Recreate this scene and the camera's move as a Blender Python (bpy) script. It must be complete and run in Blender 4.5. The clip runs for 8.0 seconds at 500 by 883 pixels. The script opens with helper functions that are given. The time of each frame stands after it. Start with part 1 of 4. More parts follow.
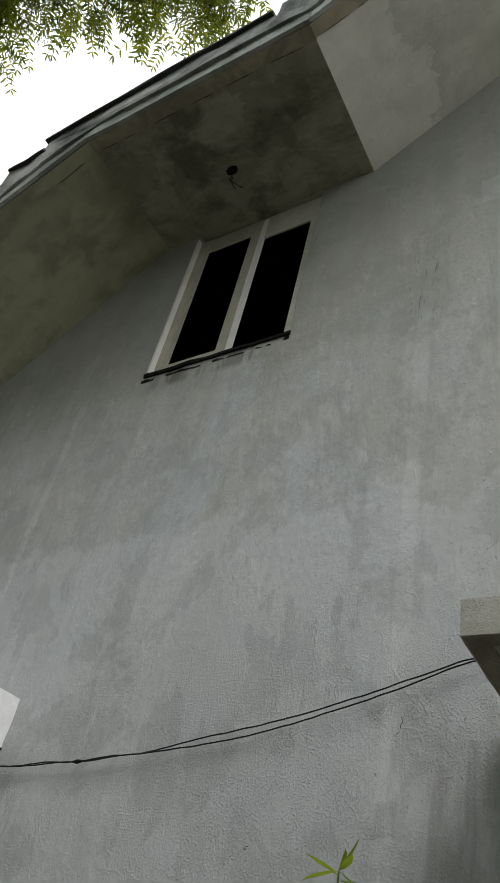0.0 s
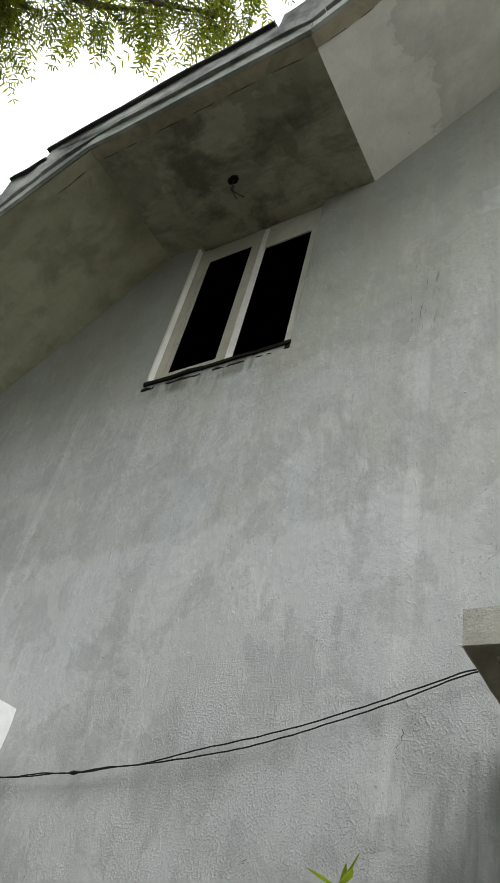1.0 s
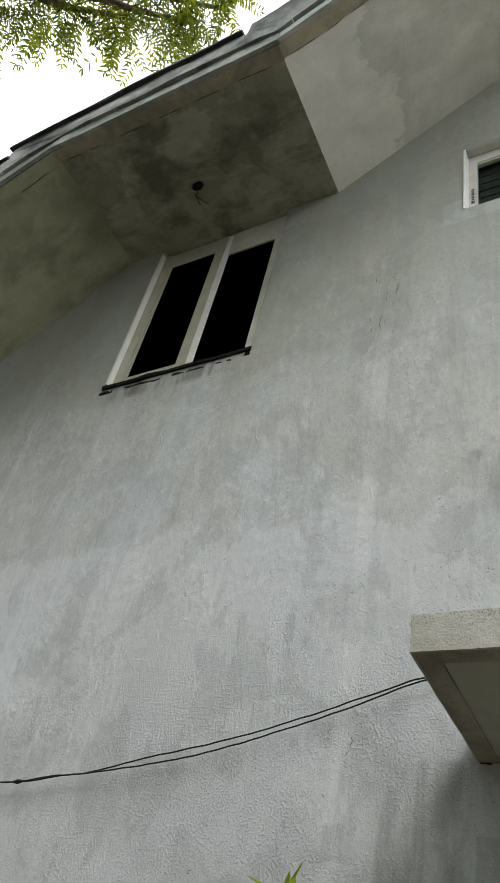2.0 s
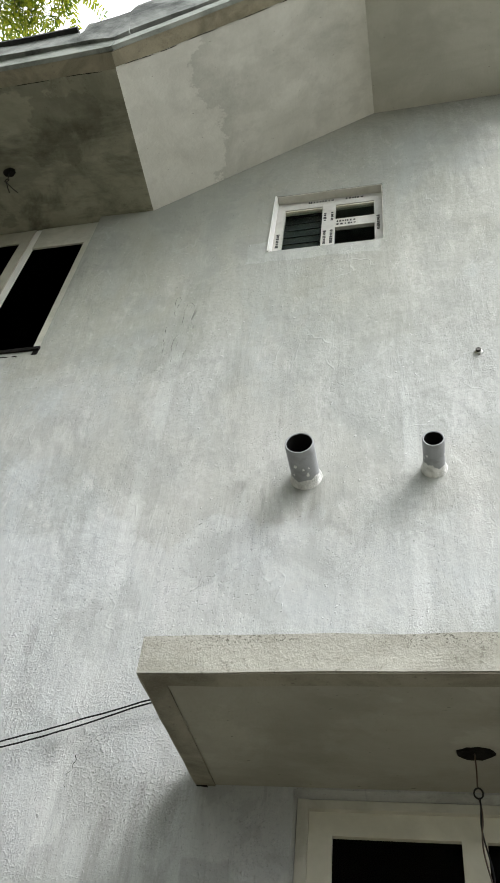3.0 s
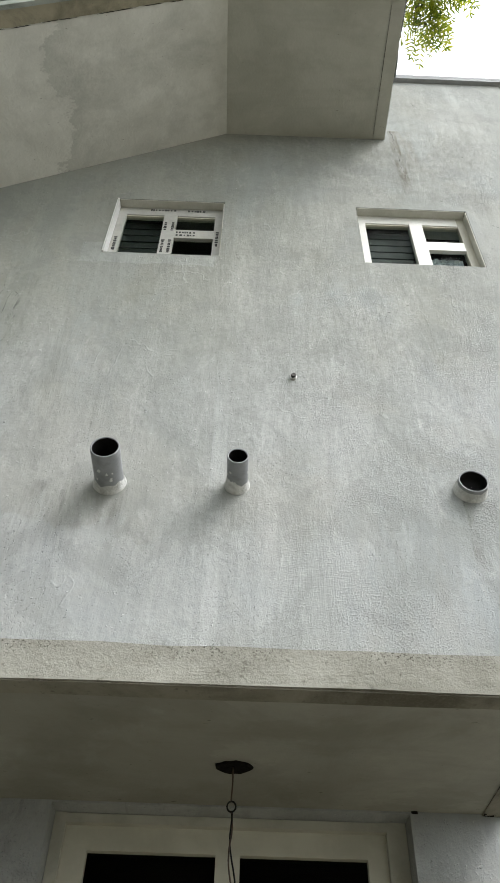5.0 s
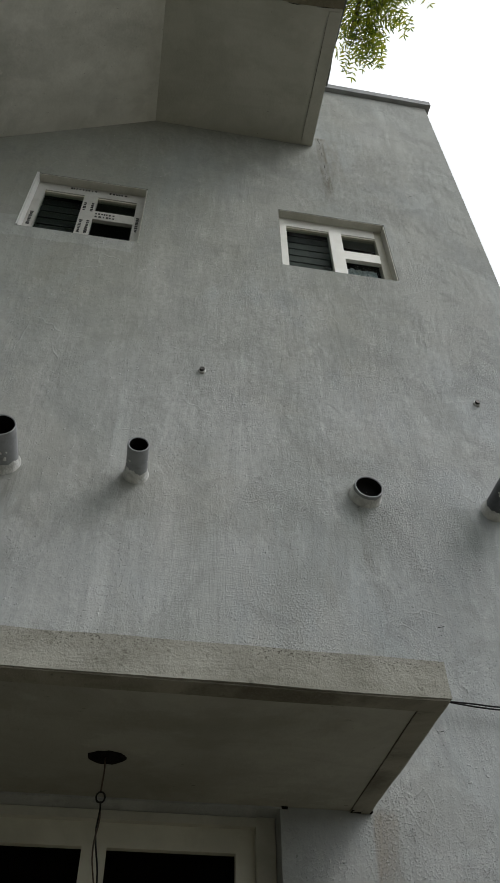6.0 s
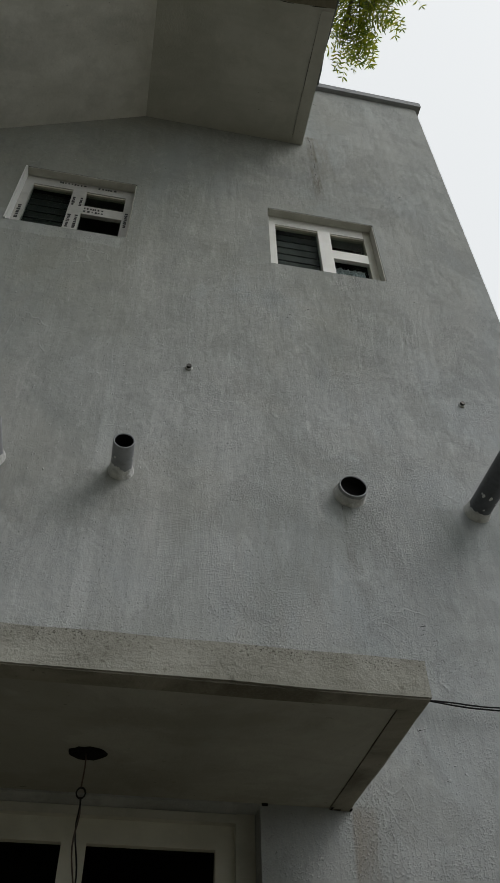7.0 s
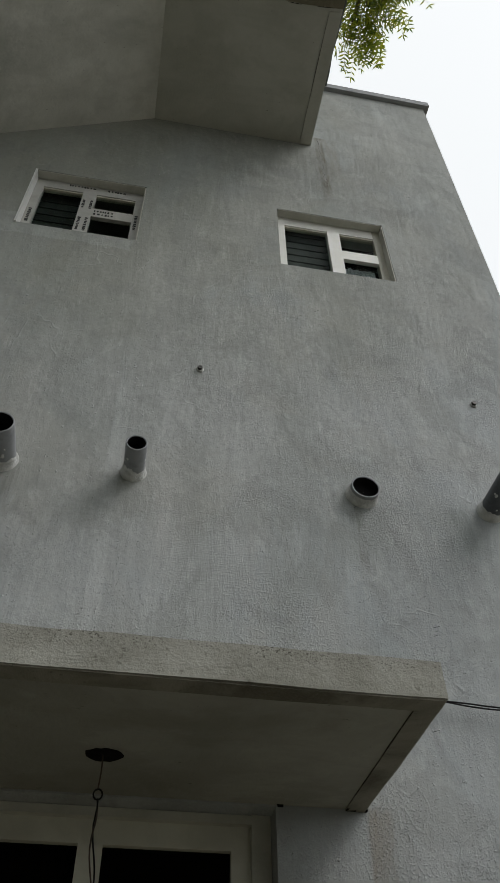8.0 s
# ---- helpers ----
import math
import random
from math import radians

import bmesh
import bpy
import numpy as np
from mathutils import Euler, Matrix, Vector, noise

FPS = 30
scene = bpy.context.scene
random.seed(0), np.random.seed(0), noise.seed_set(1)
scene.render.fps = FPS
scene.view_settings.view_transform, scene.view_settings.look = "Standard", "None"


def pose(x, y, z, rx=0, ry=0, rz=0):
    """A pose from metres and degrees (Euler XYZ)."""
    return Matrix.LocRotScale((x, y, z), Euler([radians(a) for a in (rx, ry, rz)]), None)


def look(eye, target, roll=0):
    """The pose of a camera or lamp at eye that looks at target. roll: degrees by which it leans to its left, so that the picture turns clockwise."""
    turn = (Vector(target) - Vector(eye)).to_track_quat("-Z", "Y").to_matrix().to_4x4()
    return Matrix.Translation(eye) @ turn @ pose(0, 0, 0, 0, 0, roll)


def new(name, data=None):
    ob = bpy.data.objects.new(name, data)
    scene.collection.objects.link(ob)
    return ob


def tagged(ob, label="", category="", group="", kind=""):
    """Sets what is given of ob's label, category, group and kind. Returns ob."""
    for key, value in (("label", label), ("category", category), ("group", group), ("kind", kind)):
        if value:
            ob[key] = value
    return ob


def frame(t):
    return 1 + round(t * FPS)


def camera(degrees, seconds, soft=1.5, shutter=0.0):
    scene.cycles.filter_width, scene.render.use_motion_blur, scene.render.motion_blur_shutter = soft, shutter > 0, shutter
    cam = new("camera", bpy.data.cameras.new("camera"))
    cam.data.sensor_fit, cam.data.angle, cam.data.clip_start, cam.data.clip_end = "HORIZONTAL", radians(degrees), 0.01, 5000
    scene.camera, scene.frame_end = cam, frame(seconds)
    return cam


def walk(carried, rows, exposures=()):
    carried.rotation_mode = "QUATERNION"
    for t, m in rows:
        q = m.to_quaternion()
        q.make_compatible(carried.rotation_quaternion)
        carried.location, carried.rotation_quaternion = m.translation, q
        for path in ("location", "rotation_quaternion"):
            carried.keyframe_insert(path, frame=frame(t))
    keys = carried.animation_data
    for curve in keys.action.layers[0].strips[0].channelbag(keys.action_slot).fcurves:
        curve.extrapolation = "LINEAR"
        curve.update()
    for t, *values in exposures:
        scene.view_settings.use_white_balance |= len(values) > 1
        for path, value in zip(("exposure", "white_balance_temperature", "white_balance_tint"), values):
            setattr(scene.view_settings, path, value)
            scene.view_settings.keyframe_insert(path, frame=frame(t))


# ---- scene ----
cam = camera(36.1, 8.0, soft=1.1)
PATH = [
    (0, (0.653, -2.349, 1.523), (-0.350, -1.137, 2.757), 14.2),
    (0.5, (0.650, -2.342, 1.526), (-0.354, -1.140, 2.771), 14.4),
    (1, (0.640, -2.333, 1.526), (-0.357, -1.137, 2.782), 14.6),
    (1.2, (0.640, -2.333, 1.525), (-0.357, -1.138, 2.782), 14.6),
    (2.3, (0.668, -2.290, 1.530), (-0.110, -1.014, 2.860), 12.3),
    (2.5, (0.689, -2.29, 1.532), (0.042, -0.972, 2.889), 10.9),
    (3, (0.74, -2.276, 1.541), (0.328, -0.908, 2.94), 8.2),
    (3.5, (0.756, -2.265, 1.552), (0.393, -0.894, 2.962), 7.1),
    (4, (0.765, -2.254, 1.552), (0.458, -0.884, 2.976), 6.3),
    (4.5, (0.789, -2.248, 1.552), (0.572, -0.873, 2.988), 4.9),
    (5, (0.848, -2.25, 1.552), (0.859, -0.869, 2.998), 1.8),
    (5.2, (0.866, -2.24, 1.549), (0.96, -0.865, 2.998), 0.6),
    (6.3, (0.875, -2.231, 1.548), (1.137, -0.87, 2.99), -0.9),
    (6.5, (0.875, -2.231, 1.547), (1.143, -0.87, 2.988), -1.0),
    (7, (0.877, -2.236, 1.546), (1.16, -0.876, 2.985), -1.1),
    (7.5, (0.877, -2.24, 1.548), (1.172, -0.88, 2.984), -1.3),
    (8, (0.861, -2.238, 1.546), (1.123, -0.875, 2.986), -0.8),
]
EXPOSURES = [(0, 0.04), (0.5, 0.2), (1.0, 0.54), (1.2, 0.58), (2.3, 0.66), (2.6, 0.88), (3.2, 1.22), (3.6, 1.32), (4.5, 1.06), (5.2, 0.62), (6.3, -0.6), (7.4, -0.76), (8.0, -0.58)]
walk(cam, [(t, look(e, g, r)) for t, e, g, r in PATH], EXPOSURES)

# ---------------------------------------------------------------- light
world = bpy.data.worlds.new("overcast_sky")
scene.world = world
world.use_nodes = True
wn, wl = world.node_tree.nodes, world.node_tree.links
sky = wn.new("ShaderNodeTexSky")
sky.sky_type = "NISHITA"
sky.sun_disc = False
sky.sun_elevation, sky.sun_rotation = radians(50), radians(127)
sky.air_density, sky.dust_density, sky.ozone_density = 1.0, 6.0, 0.6
soften = wn.new("ShaderNodeHueSaturation")
soften.inputs["Saturation"].default_value = 0.3
cloud = wn.new("ShaderNodeMix")  # thin white cloud over the whole sky
cloud.data_type = "RGBA"
cloud.inputs[0].default_value = 0.75
cloud.inputs[7].default_value = (11.2, 11.55, 11.7, 1)
wl.new(sky.outputs["Color"], soften.inputs["Color"])
wl.new(soften.outputs["Color"], cloud.inputs[6])
wl.new(cloud.outputs[2], wn["Background"].inputs["Color"])
wn["Background"].inputs["Strength"].default_value = 0.15

sun = new("sun", bpy.data.lights.new("sun", "SUN"))
sun.data.energy, sun.data.angle, sun.data.color = 2.0, radians(26), (1.0, 0.99, 0.985)
sun.matrix_world = look((5.0, -3.7, 7.4), (0, 0, 0))


# ---------------------------------------------------------------- materials
class Nodes:
    """A small writer of node materials in world-size coordinates."""

    def __init__(self, name, rough=0.9, metal=0.0, spec=0.3):
        self.mat = bpy.data.materials.new(name)
        self.mat.use_nodes = True
        self.t = self.mat.node_tree
        self.b = self.t.nodes["Principled BSDF"]
        self.b.inputs["Roughness"].default_value = rough
        self.b.inputs["Metallic"].default_value = metal
        self.b.inputs["Specular IOR Level"].default_value = spec
        self.co = self.t.nodes.new("ShaderNodeTexCoord").outputs["Object"]

    def link(self, a, b):
        self.t.links.new(a, b)

    def scaled(self, s, shift=(0, 0, 0)):
        n = self.t.nodes.new("ShaderNodeMapping")
        n.inputs["Scale"].default_value, n.inputs["Location"].default_value = s, shift
        self.link(self.co, n.inputs["Vector"])
        return n.outputs["Vector"]

    def noise(self, s=(1, 1, 1), scale=1.0, detail=5.0, rough=0.55, warp=0.0, shift=(0, 0, 0)):
        n = self.t.nodes.new("ShaderNodeTexNoise")
        n.inputs["Scale"].default_value, n.inputs["Detail"].default_value = scale, detail
        n.inputs["Roughness"].default_value, n.inputs["Distortion"].default_value = rough, warp
        self.link(self.scaled(s, shift), n.inputs["Vector"])
        return n.outputs["Fac"]

    def ramp(self, fac, a, b, lo=0.0, hi=1.0):
        n = self.t.nodes.new("ShaderNodeMapRange")
        n.interpolation_type = "SMOOTHSTEP"
        for key, v in (("From Min", a), ("From Max", b), ("To Min", lo), ("To Max", hi)):
            n.inputs[key].default_value = v
        self.link(fac, n.inputs["Value"])
        return n.outputs["Result"]

    def math(self, op, a, b=None):
        n = self.t.nodes.new("ShaderNodeMath")
        n.operation = op
        for i, v in enumerate((a, b)):
            if v is None:
                continue
            if isinstance(v, (int, float)):
                n.inputs[i].default_value = v
            else:
                self.link(v, n.inputs[i])
        return n.outputs[0]

    def axis(self, name):
        n = self.t.nodes.new("ShaderNodeSeparateXYZ")
        self.link(self.co, n.inputs[0])
        return n.outputs[name]

    def mix(self, fac, a, b):
        n = self.t.nodes.new("ShaderNodeMix")
        n.data_type = "RGBA"
        for key, v in ((0, fac), (6, a), (7, b)):
            if isinstance(v, (tuple, float, int)):
                n.inputs[key].default_value = (*v, 1) if isinstance(v, tuple) else v
            else:
                self.link(v, n.inputs[key])
        return n.outputs[2]

    def colour(self, c):
        if isinstance(c, tuple):
            self.b.inputs["Base Color"].default_value = (*c, 1)
        else:
            self.link(c, self.b.inputs["Base Color"])
        return self

    def bump(self, *layers):
        normal = None
        for height, depth in layers:
            n = self.t.nodes.new("ShaderNodeBump")
            n.inputs["Strength"].default_value, n.inputs["Distance"].default_value = 1.0, depth
            self.link(height, n.inputs["Height"])
            if normal:
                self.link(normal, n.inputs["Normal"])
            normal = n.outputs["Normal"]
        self.link(normal, self.b.inputs["Normal"])
        return self


def make_wall_plaster():
    n = Nodes("cement_washed_plaster", 0.92, spec=0.2)
    x, z = n.axis("X"), n.axis("Z")
    big = n.ramp(n.noise((0.8, 1, 0.6), 1.0, 7, 0.62, 0.6), 0.36, 0.64)
    streak = n.ramp(n.noise((3.6, 1, 0.36), 1.0, 9, 0.66, 0.35), 0.46, 0.60)
    blot = n.ramp(n.noise((3.0, 1, 1.9), 1.0, 10, 0.72, 0.5, (3, 0, 7)), 0.47, 0.60)
    drips = n.ramp(n.noise((24, 1, 1.3), 1.0, 6, 0.66, 0.2, (2, 0, 1)), 0.55, 0.66)
    grit = n.ramp(n.noise((1, 1, 0.8), 1.7, 6, 0.62, 0.5, (6, 0, 1)), 0.44, 0.60)
    c = n.mix(big, (0.262, 0.277, 0.260), (0.335, 0.347, 0.334))
    c = n.mix(n.math("MULTIPLY", blot, 0.38), c, (0.205, 0.222, 0.202))
    c = n.mix(n.math("MULTIPLY", streak, 0.42), c, (0.41, 0.42, 0.41))
    c = n.mix(n.math("MULTIPLY", drips, 0.13), c, (0.42, 0.435, 0.425))
    c = n.mix(n.ramp(n.noise((1, 1, 1), 42, 7, 0.72), 0.44, 0.64, 0.0, 0.38), c, (0.185, 0.195, 0.182))
    # bluer and warmer batches of wash, pale scuffs
    c = n.mix(n.ramp(n.noise((0.9, 1, 0.5), 0.9, 7, 0.66, 0.9, (11, 0, 3)), 0.48, 0.62, 0.0, 0.50), c, (0.325, 0.362, 0.385))
    c = n.mix(n.ramp(n.noise((0.9, 1, 0.7), 1.1, 7, 0.66, 0.9, (2, 0, 14)), 0.48, 0.62, 0.0, 0.45), c, (0.325, 0.318, 0.282))
    c = n.mix(n.ramp(n.noise((1.5, 1, 0.6), 6.5, 8, 0.74, 0.6, (8, 0, 9)), 0.53, 0.68, 0.0, 0.50), c, (0.47, 0.46, 0.455))
    wob = n.math("MULTIPLY", n.math("SUBTRACT", n.noise((1.5, 1, 1.1), 1.6, 6, 0.65, 0, (9, 0, 2)), 0.5), 0.045)
    # paler, bluer tint painting the brighter sky light on the taller block
    right_lit = n.math("ADD", x, n.math("MULTIPLY", n.math("SUBTRACT", n.noise((1.2, 1, 0.8), 1.3, 8, 0.68, 0.4, (13, 0, 5)), 0.5), 1.6))
    c = n.mix(n.ramp(right_lit, 1.3, 2.7, 0.0, 0.42), c, (0.43, 0.455, 0.475))
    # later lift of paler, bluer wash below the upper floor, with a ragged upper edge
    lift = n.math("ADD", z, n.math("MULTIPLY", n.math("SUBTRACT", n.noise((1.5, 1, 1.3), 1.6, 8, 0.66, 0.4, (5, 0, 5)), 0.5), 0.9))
    # strength raised to paint brighter light on the lower wall
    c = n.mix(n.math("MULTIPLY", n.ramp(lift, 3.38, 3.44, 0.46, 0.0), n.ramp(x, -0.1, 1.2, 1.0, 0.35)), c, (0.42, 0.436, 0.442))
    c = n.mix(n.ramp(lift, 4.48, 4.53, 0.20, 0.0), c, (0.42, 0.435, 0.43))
    # olive tint growing up towards the eave, weaker to the right
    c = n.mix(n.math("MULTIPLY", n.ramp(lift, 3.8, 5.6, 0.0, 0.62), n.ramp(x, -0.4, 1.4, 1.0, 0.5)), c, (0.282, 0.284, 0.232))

    def band(at, width):
        return n.ramp(n.math("ABSOLUTE", n.math("SUBTRACT", n.math("ADD", x, wob), at)), width * 0.45, width * 0.75, 1, 0)

    patchy = n.ramp(n.noise((9, 1, 1.6), 1.0, 7, 0.65, 0.8, (1, 0, 4)), 0.36, 0.62)
    # thicker wash along old formwork seams
    for at, width, power, high in ((-0.40, 0.06, 0.36, 4.9), (0.74, 0.05, 0.40, 5.5), (0.93, 0.05, 0.26, 3.7), (-2.72, 0.05, 0.36, 5.0), (1.24, 0.05, 0.2, 5.3), (0.70, 0.07, 0.26, 3.6)):
        c = n.mix(n.math("MULTIPLY", n.math("MULTIPLY", n.math("MULTIPLY", band(at, width), patchy), n.ramp(z, high - 0.8, high, 1, 0)), power), c, (0.48, 0.495, 0.49))
    # skim coat round the first small window
    ragged = n.math("MULTIPLY", n.math("SUBTRACT", n.noise((1, 1, 1), 7, 5, 0.6), 0.5), 0.06)
    skim = n.math("MULTIPLY", n.ramp(n.math("ABSOLUTE", n.math("SUBTRACT", n.math("ADD", x, ragged), 0.26)), 0.375, 0.39, 1, 0),
                  n.ramp(n.math("ABSOLUTE", n.math("SUBTRACT", n.math("ADD", z, ragged), 5.42)), 0.105, 0.115, 1, 0))
    c = n.mix(n.math("MULTIPLY", skim, 0.32), c, (0.44, 0.46, 0.45))
    # rust-brown run-off at the eave's end and canopy, grime under sill and short pipe
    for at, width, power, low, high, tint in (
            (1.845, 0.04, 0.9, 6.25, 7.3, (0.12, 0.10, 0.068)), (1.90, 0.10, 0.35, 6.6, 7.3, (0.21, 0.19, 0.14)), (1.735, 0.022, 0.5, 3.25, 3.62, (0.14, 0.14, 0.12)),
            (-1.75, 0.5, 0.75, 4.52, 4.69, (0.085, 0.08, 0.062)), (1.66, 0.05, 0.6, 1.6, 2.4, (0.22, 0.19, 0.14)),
            # grime with painted soft shadow: left of the canopy, left below the pipes
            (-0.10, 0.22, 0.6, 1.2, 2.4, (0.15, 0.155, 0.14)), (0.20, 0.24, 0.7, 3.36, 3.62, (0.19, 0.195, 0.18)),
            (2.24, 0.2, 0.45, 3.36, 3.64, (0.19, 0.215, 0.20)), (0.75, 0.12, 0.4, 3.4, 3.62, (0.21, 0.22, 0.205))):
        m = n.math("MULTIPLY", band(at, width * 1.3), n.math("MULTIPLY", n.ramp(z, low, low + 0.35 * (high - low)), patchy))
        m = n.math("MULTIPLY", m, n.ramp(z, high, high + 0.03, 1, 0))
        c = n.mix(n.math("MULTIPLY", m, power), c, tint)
    # pinholes and specks
    c = n.mix(n.ramp(n.noise((1, 1, 0.6), 75, 2, 0.5, 0, (4, 4, 4)), 0.71, 0.74, 0, 0.5), c, (0.09, 0.095, 0.09))
    c = n.mix(n.ramp(n.noise((1, 1, 0.7), 60, 2, 0.5, 0, (8, 1, 2)), 0.69, 0.74, 0, 0.35), c, (0.55, 0.56, 0.55))
    # dashes scraped upright, and two squarish patches of fresher mortar
    dash = n.math("MULTIPLY", n.ramp(n.noise((26, 1, 5.0), 1.0, 3, 0.55, 0.2, (7, 0, 3)), 0.63, 0.69), n.ramp(n.noise((1.1, 1, 0.9), 1.3, 4, 0.6, 0, (1, 0, 9)), 0.50, 0.60))
    c = n.mix(n.math("MULTIPLY", dash, 0.26), c, (0.16, 0.168, 0.158))
    for px, pz, w, h in ((-0.402, 2.166, 0.030, 0.045), (-0.665, 2.905, 0.014, 0.055), (0.10, 2.14, 0.07, 0.06)):
        m = n.math("MULTIPLY", n.ramp(n.math("ABSOLUTE", n.math("SUBTRACT", n.math("ADD", x, ragged), px)), w, w + 0.008, 1, 0), n.ramp(n.math("ABSOLUTE", n.math("SUBTRACT", n.math("ADD", z, ragged), pz)), h, h + 0.012, 1, 0))
        c = n.mix(n.math("MULTIPLY", m, 0.32), c, (0.19, 0.197, 0.187))
    low = n.ramp(z, 2.2, 5.0, 1.0, 0.4)
    coarse = n.math("MULTIPLY", n.math("MULTIPLY", n.noise((1, 1, 0.75), 105, 6, 0.7, 0.0), low), n.math("ADD", n.math("MULTIPLY", grit, 0.9), 0.1))
    # clustered pits and float marks left by the trowel
    clump = n.ramp(n.noise((1.2, 1, 1.0), 2.3, 7, 0.7, 0.5, (2, 0, 8)), 0.46, 0.60)
    pits = n.math("MULTIPLY", n.ramp(n.noise((1, 1, 0.8), 95, 3, 0.6, 0.3, (1, 5, 3)), 0.57, 0.69), n.math("ADD", n.math("MULTIPLY", clump, 0.95), 0.05))
    # flaked, upright cuts in the wash
    scar = n.ramp(n.noise((30, 1, 3.5), 1.0, 4, 0.6, 0.4, (3, 0, 6)), 0.60, 0.65)
    scar = n.math("MULTIPLY", n.math("MULTIPLY", scar, band(-0.42, 0.13)), n.math("MULTIPLY", n.ramp(z, 4.40, 4.50), n.ramp(z, 4.85, 4.95, 1, 0)))
    # crusts of thrown mortar grains, thick on the far bay and low down
    where = n.math("MAXIMUM", n.ramp(x, 0.7, 1.5, 0.0, 1.0), n.ramp(z, 2.3, 3.3, 1.0, 0.0))
    where = n.math("MULTIPLY", where, n.ramp(n.noise((1, 1, 0.8), 1.5, 7, 0.7, 0.6, (4, 0, 11)), 0.42, 0.58, 0.15, 1.0))
    crust = n.math("MULTIPLY", n.ramp(n.noise((1, 1, 0.9), 120, 4, 0.62, 0.0, (6, 2, 6)), 0.46, 0.70), where)
    c = n.mix(n.math("MULTIPLY", crust, 0.20), c, (0.46, 0.465, 0.455))
    c = n.mix(n.math("MULTIPLY", pits, 0.34), c, (0.16, 0.167, 0.155))
    c = n.mix(n.math("MULTIPLY", scar, 0.8), c, (0.12, 0.125, 0.115))
    # lapped edges of trowelled coats, and single grains and lumps standing proud
    ridge = None
    for k, (sx, sz, scale, cut) in enumerate(((1.0, 0.55, 1.5, 0.010), (1.2, 0.9, 2.2, 0.009))):
        edge = n.ramp(n.math("ABSOLUTE", n.math("SUBTRACT", n.noise((sx, 1, sz), scale, 3, 0.5, 0.2, (3 * k, 0, 7 + k)), 0.5)), 0.0, cut, 1, 0)
        edge = n.math("MULTIPLY", edge, n.ramp(n.noise((1, 1, 1), 2.1, 5, 0.6, 0, (5 + k, 0, 2 * k)), 0.52, 0.62))
        ridge = edge if ridge is None else n.math("MAXIMUM", ridge, edge)
    lump = n.math("MULTIPLY", n.ramp(n.noise((1, 1, 0.8), 48, 3, 0.55, 0.2, (9, 3, 4)), 0.64, 0.72), n.ramp(n.noise((1, 1, 0.7), 1.9, 7, 0.68, 0.3, (7, 0, 6)), 0.46, 0.58, 0.1, 1.0))
    c = n.mix(n.math("MULTIPLY", ridge, 0.16), c, (0.45, 0.462, 0.45))
    c = n.mix(n.math("MULTIPLY", lump, 0.30), c, (0.46, 0.468, 0.455))
    # uneven drying: soft-edged cloudy patches, a hand to an arm across
    damp = n.ramp(n.noise((1.4, 1, 1.0), 2.6, 10, 0.7, 0.5, (15, 0, 4)), 0.50, 0.57)
    c = n.mix(n.math("MULTIPLY", damp, 0.30), c, (0.215, 0.228, 0.215))
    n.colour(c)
    n.bump((n.noise((1, 1, 0.6), 2.6, 6, 0.55), 0.022), (n.noise((3.2, 1, 0.5), 2.2, 5, 0.6, 0.5), 0.006), (n.math("SUBTRACT", 1.0, scar), 0.0015), (n.math("MULTIPLY", n.noise((1, 1, 0.8), 26, 6, 0.7), n.math("ADD", n.math("MULTIPLY", grit, 0.8), 0.2)), 0.0026), (crust, 0.0026),
           (coarse, 0.0019), (n.math("SUBTRACT", 1.0, pits), 0.0014), (n.noise((1, 1, 1), 150, 4, 0.65), 0.0005), (ridge, 0.0009), (lump, 0.0028))
    return n.mat


